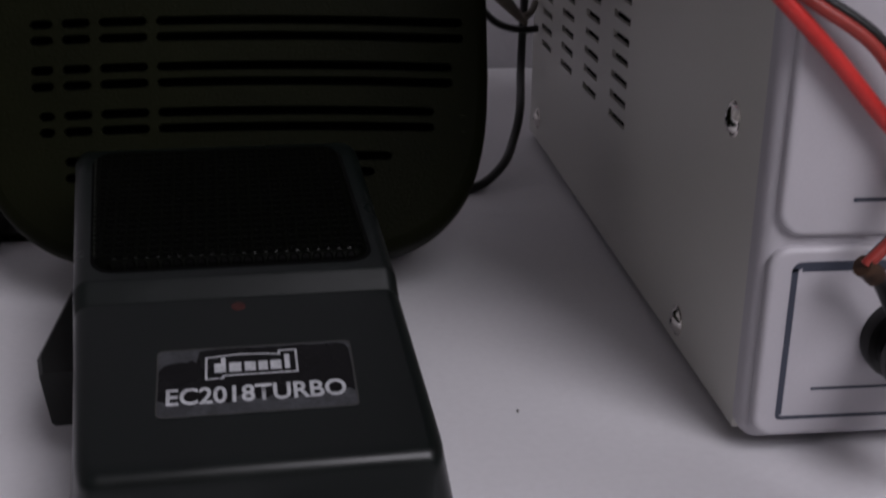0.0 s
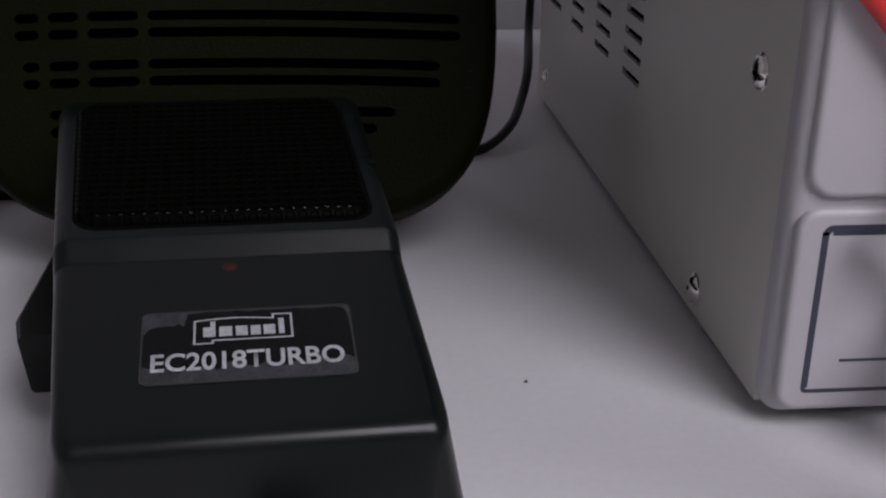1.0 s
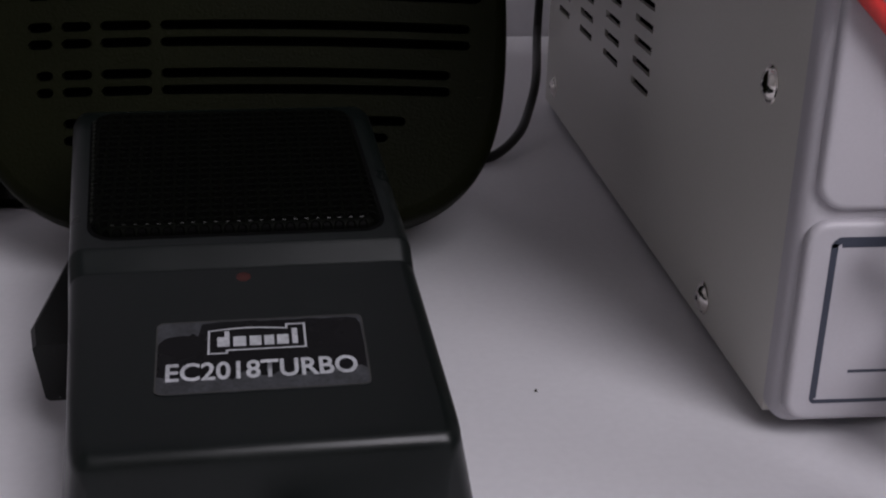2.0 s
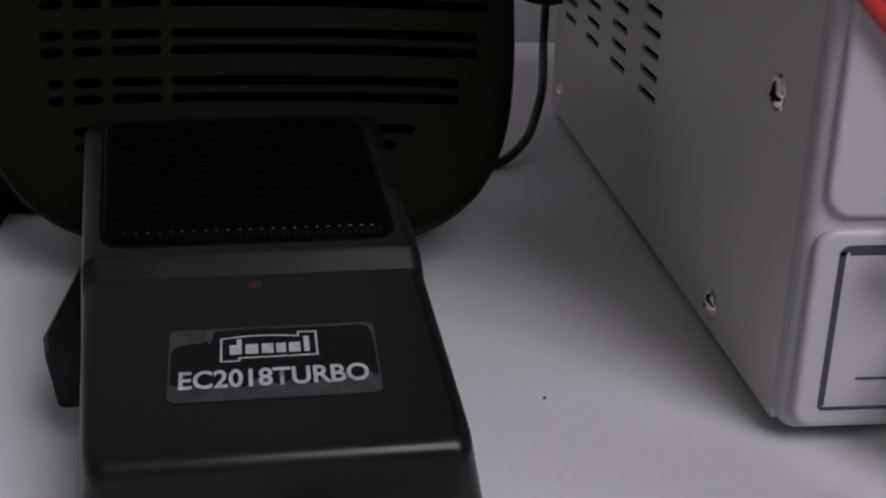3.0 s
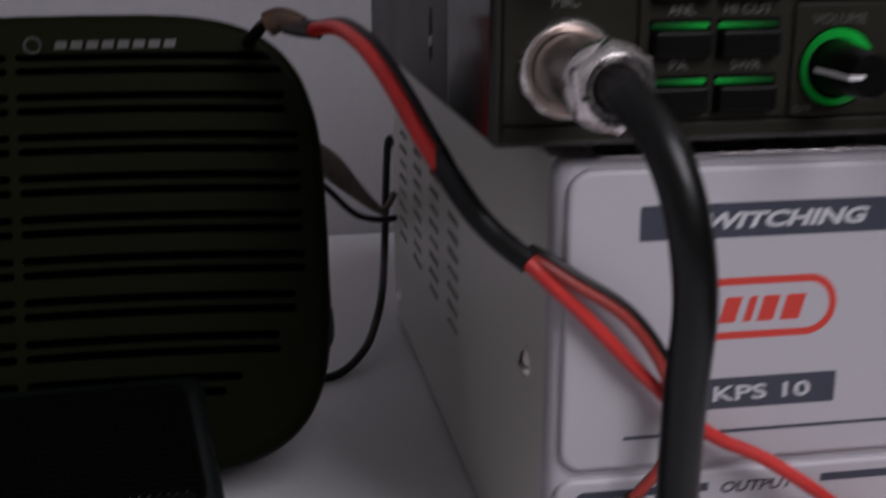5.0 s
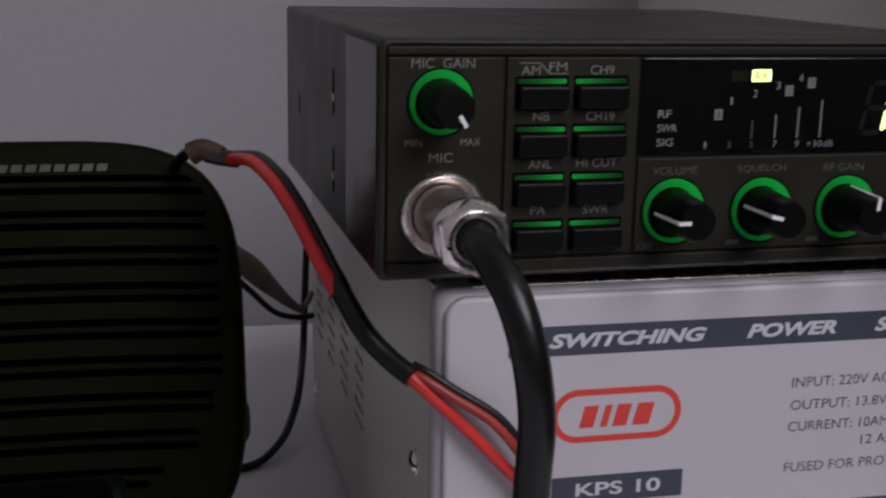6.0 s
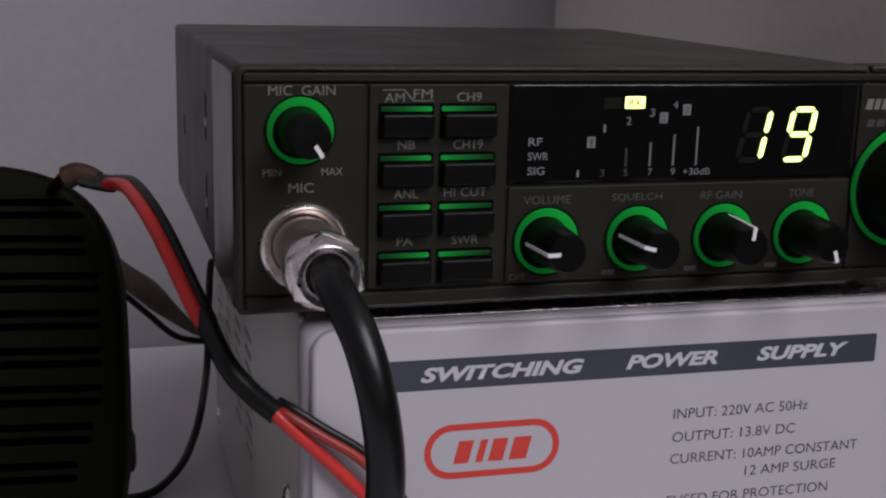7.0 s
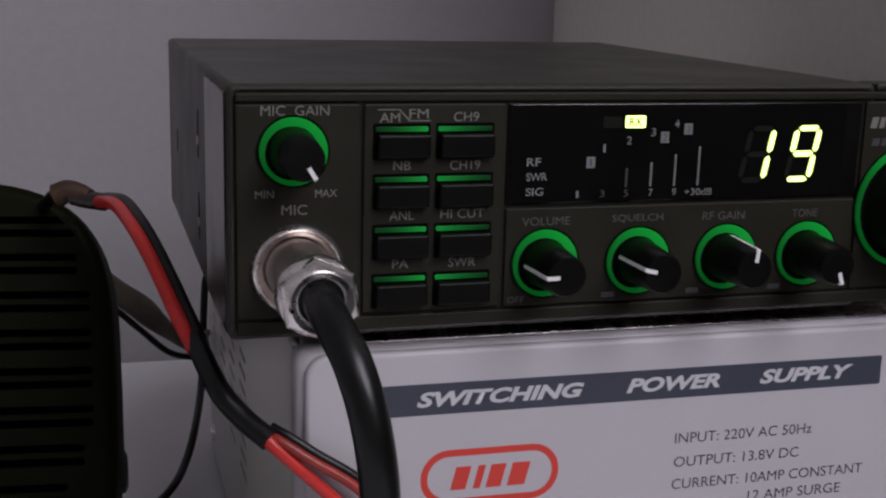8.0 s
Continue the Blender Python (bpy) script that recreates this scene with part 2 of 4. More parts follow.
def ring_band(r0, r1, back, front, m, n=36, shift=0.0):
    """A flat ring; shift moves its inner edge down and to one side."""
    prof = [(r1, back), (r1, front), (r0, front - 0.5), (r0, back)]
    rows = [[m @ Vector((r * math.cos(2 * math.pi * i / n) - (0.6 * shift if r == r0 else 0), -h, r * math.sin(2 * math.pi * i / n) - (0.8 * shift if r == r0 else 0))) for i in range(n)] for r, h in prof]
    rows.append(rows[0])
    bm = bmesh.new()
    vs = [[bm.verts.new(p) for p in row] for row in rows[:-1]]
    vs.append(vs[0])
    for a, b in zip(vs, vs[1:]):
        for i in range(n):
            bm.faces.new((a[i], a[(i + 1) % n], b[(i + 1) % n], b[i]))
    return bm


def spline(points, steps=10):
    ps = [Vector(p) for p in points]
    ps = [2 * ps[0] - ps[1]] + ps + [2 * ps[-1] - ps[-2]]
    out = []
    for a, b, c, d in zip(ps, ps[1:], ps[2:], ps[3:]):
        for k in range(steps):
            t = k / steps
            out.append(0.5 * ((2 * b) + (c - a) * t + (2 * a - 5 * b + 4 * c - d) * t * t + (3 * b - a - 3 * c + d) * t ** 3))
    out.append(ps[-2])
    return out


def tube(points, r, n=14, steps=10, bm=None, flat=1.0):
    """A round cord through the points; flat squeezes it across."""
    line = spline(points, steps)
    side = None
    rings = []
    for i, p in enumerate(line):
        d = (line[min(i + 1, len(line) - 1)] - line[max(i - 1, 0)]).normalized()
        if side is None:
            side = d.orthogonal().normalized()
        side = (side - d * side.dot(d)).normalized()
        up = d.cross(side)
        rr = r(i / (len(line) - 1)) if callable(r) else r
        rings.append([p + rr * (math.cos(2 * math.pi * k / n) * side + flat * math.sin(2 * math.pi * k / n) * up) for k in range(n)])
    return loft(rings, bm=bm)


def lettering(body, x0, x1, z0, z1, y, material, parent, shear=0.0, bold=0.0, name="lettering"):
    """Words in the built-in font on a plane that faces -y, filling the given span."""
    cu = bpy.data.curves.new(name, "FONT")
    cu.body, cu.shear, cu.offset, cu.resolution_u = body, shear, bold, 4
    tmp = new("lettering_curve", cu)
    me = bpy.data.meshes.new_from_object(tmp.evaluated_get(bpy.context.evaluated_depsgraph_get()))
    bpy.data.objects.remove(tmp)
    bpy.data.curves.remove(cu)
    xs, ys = [v.co.x for v in me.vertices], [v.co.y for v in me.vertices]
    ax, az = (x1 - x0) / (max(xs) - min(xs)), (z1 - z0) / (max(ys) - min(ys))
    x_low, y_low = min(xs), min(ys)
    for v in me.vertices:
        v.co = Vector((x0 + (v.co.x - x_low) * ax, y, z0 + (v.co.y - y_low) * az)) * MM
    me.name = name
    me.materials.clear()
    me.materials.append(material)
    ob = new(name, me)
    ob.parent = parent
    return ob


def bars(spans, z0, z1, y, material, parent, name="printed_mark", lean=0.0):
    """Plain marks that stand for a trade mark."""
    made = []
    for x0, x1 in spans:
        q = [(x0, z0), (x1, z0), (x1 + lean, z1), (x0 + lean, z1)]
        made.append(part(name, loft([[(x, y, z) for x, z in q], [(x, y - 0.08, z) for x, z in q]]), material, parent, smooth=0))
    return made


def outline(x0, x1, z0, z1, r, w, y, material, parent, name):
    """A printed line of width w round a rounded oblong."""
    a, b = round_rect(x0, x1, z0, z1, r, 8), round_rect(x0 + w, x1 - w, z0 + w, z1 - w, max(r - w, 0.1), 8)
    bm = bmesh.new()
    va, vb = [bm.verts.new((x, y, z)) for x, z in a], [bm.verts.new((x, y, z)) for x, z in b]
    for i in range(len(va)):
        j = (i + 1) % len(va)
        bm.faces.new((va[i], va[j], vb[j], vb[i]))
    return part(name, bm, material, parent, smooth=0)


# ---- the room ----
def wall(name, x0, x1, y0, y1, z0, z1, material, label):
    ob = part(name, box(x0, x1, y0, y1, z0, z1), material, smooth=0)
    return tagged(ob, label, "wall", kind="structure")


wall("wall_north", -1200, 1600, 361, 460, -750, 1650, M_WALL_SHADED, "pale grey plaster wall behind the desk, shade put into its colour")
wall("wall_east", 192, 300, 40, 360.5, -750, 1650, M_SIDEWALL_LIT, "pale grey plaster side wall meeting in a corner, light put into its colour")
# unseen walls added round the desk: dark ones absorb, pale ones bounce light
wall("wall_south_east", 300.5, 1600, 40, 140, -750, 1650, M_ROOM_DARK, "unseen wall closing the room, toned to shape the bounce light")
wall("wall_far_east", 1600.5, 1700, -1050, 460, -750, 1650, M_ROOM_DARK, "unseen wall closing the room, toned to shape the bounce light")
wall("wall_west", -1300, -1200.5, -1050, 460, -750, 1650, M_WEST_FILL, "unseen wall closing the room, toned to shape the bounce light")
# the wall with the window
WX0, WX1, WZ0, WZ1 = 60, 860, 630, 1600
wall("wall_south_left", -1200, WX0, -1050, -950, -750, 1650, M_SOUTH_FILL, "unseen wall beside the window, toned to shape the bounce light")
wall("wall_south_right", WX1, 1600, -1050, -950, -750, 1650, M_ROOM_DARK, "unseen wall beside the window, toned to shape the bounce light")
wall("wall_south_below", WX0 + 0.5, WX1 - 0.5, -1050, -950, -750, WZ0, M_ROOM_DARK, "unseen wall below the window, dark to hold back bounce light")
wall("wall_south_above", WX0 + 0.5, WX1 - 0.5, -1050, -950, WZ1, 1650, M_ROOM_DARK, "unseen wall above the window, dark to hold back bounce light")
wf = bmesh.new()
for a in ((WX0 + 2, WX0 + 34, WZ0 + 2, WZ1 - 2), (WX1 - 34, WX1 - 2, WZ0 + 2, WZ1 - 2), (WX0 + 35, WX1 - 35, WZ0 + 2, WZ0 + 34), (WX0 + 35, WX1 - 35, WZ1 - 34, WZ1 - 2)):
    add_box(wf, a[0], a[1], -1040, -990, a[2], a[3], 3)
tagged(part("window_1", wf, M_FRAMEWOOD), "white painted window frame letting in daylight", "window", kind="structure")
tagged(part("floor", box(-1300, 1700, -1050, 460, -850, -750.5), M_FLOOR, smooth=0), "brown wooden floor of the room", "floor", kind="structure")
tagged(part("ceiling", box(-1300, 1700, -1050, 460, 1650.5, 1750), M_CEIL_FILL, smooth=0), "unseen plain ceiling, toned for the fill light", "ceiling", kind="structure")

desk = thing("desk", -300, 0, -750, label="white laminate desk standing against the wall", category="desk")
part("tabletop", box(-600, 491.5, -520, 360.6, 722, 750, r=1.5), M_DESK, desk)
for lx in (-560, 430):
    for ly in (-480, 320):
        part("leg", box(lx, lx + 45, ly - 20, ly + 25, 0, 722, r=2), M_DESK, desk)

crumb = bmesh.new()
bmesh.ops.create_icosphere(crumb, subdivisions=1, radius=0.55, matrix=Matrix.Translation((-42.4, 17.8, 0.35)) @ Matrix.Diagonal((0.5, 1.0, 0.5, 1)))
tagged(part("crumb", crumb, M_SPECK), "tiny dark crumb lying on the white desk", "crumb")

# ---- the power supply ----
PW, PD, PZ0, PZ1 = 167.5, 238.0, 3.0, 117.0
psu = thing("power_supply", 0, 0, 0, label="light grey metal switching power supply standing on the desk", category="power supply")


def slotted_plate(y0, y1, z0, z1, slots, thick):
    """A sheet in the plane x = 0 with oblong openings, as a mesh with inner walls."""
    ys = sorted({y0, y1, *[v for s in slots for v in s[:2]]})
    zs = sorted({z0, z1, *[v for s in slots for v in s[2:]]})
    bm = bmesh.new()
    grid = {}

    def vert(i, j, k):
        if (i, j, k) not in grid:
            grid[i, j, k] = bm.verts.new((k * thick, ys[i], zs[j]))
        return grid[i, j, k]

    def solid(i, j):
        if not (0 <= i < len(ys) - 1 and 0 <= j < len(zs) - 1):
            return False
        cy, cz = (ys[i] + ys[i + 1]) / 2, (zs[j] + zs[j + 1]) / 2
        return not any(s[0] < cy < s[1] and s[2] < cz < s[3] for s in slots)
    for i in range(len(ys) - 1):
        for j in range(len(zs) - 1):
            if not solid(i, j):
                continue
            for k in (0, 1):
                bm.faces.new([vert(*c, k) for c in ((i, j), (i + 1, j), (i + 1, j + 1), (i, j + 1))])
            for (di, dj), (a, b) in (((-1, 0), ((i, j), (i, j + 1))), ((1, 0), ((i + 1, j), (i + 1, j + 1))), ((0, -1), ((i, j), (i + 1, j))), ((0, 1), ((i, j + 1), (i + 1, j + 1)))):
                if not solid(i + di, j + dj):
                    bm.faces.new([vert(*a, 0), vert(*b, 0), vert(*b, 1), vert(*a, 1)])
    return bm


slots = [(yl, yl + 17.5, 40.3 + 5.66 * k - 1.05, 40.3 + 5.66 * k + 1.05) for yl in (102.3, 136.0, 170.0, 204.0) for k in range(8)]
part("side_plate", slotted_plate(2.2, PD, PZ0, PZ1 - 1.6, slots, 1.2), M_CASE, psu, "light grey side sheet with four rows of vent slots", smooth=20)
shell = bmesh.new()
add_box(shell, 1.6, PW, 2.0, PD, PZ1 - 3.0, PZ1, 1.2, 3)
add_box(shell, PW - 1.2, PW, 2.0, PD, PZ0, PZ1 - 3.1)
add_box(shell, 1.3, PW - 1.3, 2.0, PD, PZ0, PZ0 + 1.2)
add_box(shell, 1.3, PW - 1.3, PD - 1.2, PD, PZ0 + 1.3, PZ1 - 3.1)
part("case", shell, M_CASE, psu)
# folded edge of the lid along the side
part("lid_edge", box(-0.05, 1.6, 2.2, PD, PZ1 - 1.58, PZ1 - 0.1, r=0.6, seg=3), M_CASE, psu)
# plain black box added so the vent slots look dark
part("vent_shade_box", box(6, PW - 4, 8, PD - 4, PZ0 + 2, PZ1 - 8), M_SHADEBLACK, psu, "black box standing in for the shade behind the vents", smooth=0)
# thin plated strip between lid and front
part("plated_strip", box(9, PW - 3, -3.0, 14, PZ1 + 0.05, PZ1 + 0.4, r=0.12), M_CHROME, psu, "thin bright metal strip")
frame_bm = slab(-0.3, PW + 0.3, 2.6, PZ1, 4.2, 2.0, -3.6, 3.2, seg=8)
front = part("front_frame", frame_bm, M_BEZEL, psu, "moulded off-white front frame")
upper = part("upper_panel", slab(1.8, PW - 1.8, 47.4, 115.2, 5.5, -3.4, -5.5, 1.3, seg=8), M_BEZEL, psu, "off-white printed upper panel")
lower = part("lower_panel", slab(1.0, PW - 1.0, 4.6, 45.4, 4.5, -3.4, -5.5, 1.3, seg=8), M_BEZEL, psu, "off-white printed lower panel with terminals")
YP = -5.56
part("title_strip", slab(17.4, 149.9, 99.6, 107.2, 0.5, -5.4, YP, 0.02), M_PRINT, upper, "dark blue-grey title strip", smooth=0)
YT = -5.66
lettering("SWITCHING", 27.6, 68.7, 101.55, 105.25, YT, M_WHITEINK, upper, 0.27, 0.04)
lettering("POWER", 79.7, 104.5, 101.65, 105.35, YT, M_WHITEINK, upper, 0.27, 0.04)
lettering("SUPPLY", 115.4, 141.6, 101.75, 105.45, YT, M_WHITEINK, upper, 0.27, 0.04)
outline(28.9, 63.2, 76.6, 90.6, 6.9, 1.7, YP, M_REDINK, upper, "red_badge_outline")
bars([(36.2, 39.9), (41.7, 43.5), (44.9, 48.6), (50.2, 54.6)], 80.5, 86.2, YP + 0.02, M_REDINK, upper, "red_mark", 1.4)
lettering("INPUT: 220V AC 50Hz", 93.5, 131.5, 87.65, 90.35, YP, M_INK, upper)
lettering("OUTPUT: 13.8V DC", 93.6, 128.3, 81.45, 84.15, YP, M_INK, upper)
lettering("CURRENT: 10AMP CONSTANT", 93.4, 147.4, 75.55, 78.25, YP, M_INK, upper)
lettering("12 AMP SURGE", 114.8, 141.4, 70.65, 73.35, YP, M_INK, upper)
lettering("FUSED FOR PROTECTION", 93.3, 139.6, 64.25, 66.95, YP, M_INK, upper)
part("model_strip", slab(29.8, 64.8, 60.3, 67.6, 0.4, -5.4, YP, 0.02), M_PRINT, upper, "dark model strip", smooth=0)
lettering("KPS 10", 36.1, 58.8, 62.15, 65.75, YT, M_WHITEINK, upper, 0.0, 0.02)
part("rule_line", box(16.0, 150.5, YP, -5.4, 54.45, 55.25), M_PRINT, upper, smooth=0)
# printed frame round the terminals
fr = bmesh.new()
add_box(fr, 7.6, 36.5, YP, -5.4, 40.5, 42.5)
add_box(fr, 63.5, 160.5, YP, -5.4, 40.5, 42.5)
add_box(fr, 5.6, 6.9, YP, -5.4, 9.6, 41.2)
add_box(fr, 6.4, 160.5, YP, -5.4, 8.5, 9.3)
add_box(fr, 160.6, 161.6, YP, -5.4, 9.3, 42.0)
for cx, cz, a0, ro, ri in ((7.6, 40.5, 90, 2.0, 0.7), (6.6, 9.6, 180, 1.0, 0.2)):
    arc = [radians(a0 + 90 * k / 6) for k in range(7)]
    q = [(cx + ro * math.cos(a), cz + ro * math.sin(a)) for a in arc] + [(cx + ri * math.cos(a), cz + ri * math.sin(a)) for a in arc[::-1]]
    loft([[(x, -5.4, z) for x, z in q], [(x, YP, z) for x, z in q]], bm=fr)
part("printed_frame", fr, M_PRINT, lower, "dark printed frame line", smooth=0)
lettering("OUTPUT", 39.5, 57.5, 39.6, 42.4, YP, M_INK, lower, 0.3, 0.03)
part("rule_line", box(12.4, 82, YP, -5.4, 14.9, 15.5), M_PRINT, lower, smooth=0)


def screw(x, y, z, r):
    m = Matrix.Translation((x, y, z)) @ Matrix.Rotation(radians(-90), 4, "Z")
    head = part("screw", lathe([(r * 1.2, -0.2), (r * 1.2, 0.2), (r * 1.1, 0.42), (r * 1.02, 0.2), (r * 0.96, 0.55), (r * 0.8, 1.15), (r * 0.5, 1.55), (r * 0.2, 1.65)], m), M_BRIGHT, psu, "domed nickel-plated screw")
    cross = bmesh.new()
    add_box(cross, x - 1.72, x - 0.6, y - r * 0.16, y + r * 0.16, z - 0.3, z + 0.3)
    add_box(cross, x - 1.70, x - 0.6, y - 0.3, y + 0.3, z - r * 0.16, z + r * 0.16)
    part("recess", cross, M_SHADEBLACK, head, smooth=0)


screw(0, 18.6, 64.6, 3.2)
screw(0, 43.0, 9.0, 3.2)
screw(0, 222.3, 11.4, 3.2)
for fx in (14, PW - 14):
    for fy in (22, PD - 22):
        part("foot", lathe([(5, 0), (5.5, 1.0), (5.5, 3.1)], Matrix.Translation((fx, fy, 0)) @ Matrix.Rotation(radians(-90), 4, "X")), M_RUBBER, psu)


def post(x, z, cap_mat, label):
    m = Matrix.Translation((x, -5.4, z))
    base = part("binding_post", lathe([(8.3, 0), (8.3, 2.4), (7.9, 3.2), (6.3, 3.4), (6.3, 5.2)], m), cap_mat, psu, label)
    part("metal_stem", lathe([(2.0, 5.0), (2.0, 9.0)], m, 16), M_BRASSY, base)
    prof = [(7.4, 8.2), (8.0, 8.8), (8.0, 11.0), (7.1, 11.4), (7.1, 12.4), (8.0, 12.8), (8.0, 23.5), (7.4, 25.0), (4.0, 25.3)]
    rings = []
    for r, h in prof:
        rings.append([m @ Vector(((r - (0.35 if (i % 2 and h > 12.6 and r > 7.5) else 0)) * math.cos(2 * math.pi * i / 48), -h, (r - (0.35 if (i % 2 and h > 12.6 and r > 7.5) else 0)) * math.sin(2 * math.pi * i / 48))) for i in range(48)])
    part("cap", loft(rings), cap_mat, base, "knurled screw cap")


post(29.5, 26.0, M_RUBBER, "black plastic binding post")
post(69.5, 26.0, M_REDPOST, "red plastic binding post")

# ---- the radio ----
RW, RD, RH = 182.0, 164.0, 54.0
radio = thing("radio_transceiver", -15.4, -10.8, 121.3, 1.1, "black two-way radio with green backlit knobs, on the power supply", "radio")
radio.matrix_world = radio.matrix_world @ Matrix.Scale(1.017, 4)
CW = 152.0  # the metal case is narrower than the plastic front
# local frame: x along the front, y into the depth, z up from the underside
part("case", loft([[(x, y, z) for x, z in round_rect(i, CW - i, i, RH - i, 1.6)] for y, i in ((2.0, 1.6), (0.5, 1.3), (0.3, 0.9), (0.7, 0.35), (1.6, 0.0), (RD - 2, 0.0), (RD, 1.0))]), M_RADIOCASE, radio, "dark brown-black painted metal case")
face = part("front_panel", slab(1.45, RW - 0.7, 1.0, RH - 1.6, 0.6, 9, 0.9, 0.3), M_FACE, radio, "black plastic front with green lit controls")


def face_panel(name, x0, x1, z0, z1, material=None, front_y=0.0, label="", parent=None):
    return part(name, slab(x0, x1, z0, z1, 0.5, 1.2, front_y, 0.35), material or M_FACE, parent or face, label)


face_panel("top_trim", 1.8, RW - 1.0, 50.4, 52.2)
face_panel("bottom_trim", 1.8, RW - 1.0, 1.2, 4.0)
mic_panel = face_panel("microphone_section", 1.8, 27.7, 4.8, 49.9)
key_panel = face_panel("button_section", 28.5, 59.7, 4.8, 49.9)
knob_panel = face_panel("knob_section", 60.6, 148.7, 4.6, 26.8)
channel_panel = face_panel("channel_section", 149.5, RW - 1.0, 4.6, 49.9)
display_rim = face_panel("display_bezel", 60.4, 148.7, 27.4, 49.9, M_KNOB, 0.35)
display = part("display", slab(61.0, 144.4, 27.8, 49.6, 0.6, 0.5, 0.1, 0.1), M_GLASS, face, "black display window showing a lit channel number")
LZ = -1.4  # the printed heights are from the desk side of the trim
YL = -0.08
for word, cx, w, cz, h in (("MIC  GAIN", 14.0, 14.2, 48.6, 2.1), ("MIN", 7.6, 3.9, 31.3, 1.6), ("MAX", 20.5, 4.6, 31.3, 1.6), ("MIC", 13.8, 5.4, 27.9, 2.1)):
    lettering(word, cx - w / 2, cx + w / 2, cz - h / 2, cz + h / 2, YL, M_LEGEND, mic_panel)
for word, cx, w, cz in (("AM", 34.0, 4.4, 47.0), ("FM", 40.3, 4.2, 47.8), ("CH9", 50.8, 5.6, 47.1), ("NB", 36.8, 3.8, 36.8), ("CH19", 50.8, 6.8, 36.7), ("ANL", 36.9, 5.4, 26.0), ("HI CUT", 50.5, 9.9, 26.1), ("PA", 36.8, 3.6, 15.4), ("SWR", 50.7, 6.2, 15.3)):
    lettering(word, cx - w / 2, cx + w / 2, cz - 1.0, cz + 1.0, YL, M_LEGEND, key_panel)
sw = bmesh.new()
add_box(sw, 31.4, 36.2, YL, 0.1, 48.55, 48.75)
add_box(sw, 38.3, 42.8, YL, 0.1, 46.2, 46.4)
loft([[(36.2, y, 48.75), (36.0, y, 48.55), (38.2, y, 46.2), (38.4, y, 46.4)] for y in (0.1, YL)], bm=sw)
part("switch_mark", sw, M_LEGEND, key_panel, smooth=0)
for word, cx, w in (("VOLUME", 70.0, 11.4), ("SQUELCH", 92.2, 12.6), ("RF GAIN", 113.9, 10.8), ("TONE", 135.3, 6.8)):
    lettering(word, cx - w / 2, cx + w / 2, 22.8, 24.7, YL, M_LEGENDDIM, knob_panel)
lettering("OFF", 61.5, 65.4, 5.3, 6.8, YL, M_LEGENDDIM, knob_panel)
for cx in (84.2, 105.4, 126.9):
    bars([(cx, cx + 3.2)], 5.6, 6.8, YL + 0.05, M_SCALEDIM, knob_panel, "faint_mark")
# the plastic front runs on beyond the case, with the same rim along its top
part("rim", box(CW + 0.1, RW, 0.3, 9, RH - 1.5, RH, r=0.4), M_RADIOCASE, radio)
# added dark block that keeps the gap under the overhanging front unlit
part("gap_filler", box(CW + 0.2, RW - 1.5, 9.2, 110, -1.5, 10, r=0.6), M_RADIOCASE, radio, "dark filler added to darken the gap under the front")
# trade mark above the channel knob
bars([(150.8, 152.6), (153.2, 154.6), (155.2, 156.8), (157.4, 159.0), (159.6, 161.2)], 43.6, 46.2, YL + 0.03, M_LEGEND, channel_panel, "printed_mark", 0.5)
bars([(151.6, 153.6), (154.2, 156.4)], 39.4, 41.2, YL + 0.03, M_SCALEDIM, channel_panel, "printed_mark", 0.4)


def push_button(x0, x1, top, glow):
    well = part("button_well", slab(x0 - 0.5, x1 + 0.3, top - 7.4, top + 0.3, 0.4, 0.3, -0.03, 0.02), M_SHADEBLACK, key_panel)
    b = part("button", slab(x0 + 0.2, x1, top - 6.9, top - 1.9, 0.5, 0.2, -2.3, 0.5), M_KNOB, key_panel, "black push button with a green lit edge")
    part("light_strip", slab(x0, x1 - 0.3, top - 1.45, top - 0.40, 0.3, 0.2, -0.6, 0.15), glow, b, "green lit edge")


for top in (45.5, 34.8, 23.9, 13.1):
    push_button(30.9, 42.6, top, M_GREENDIM)
    push_button(44.6, 56.9, top, M_GREENDIM2)


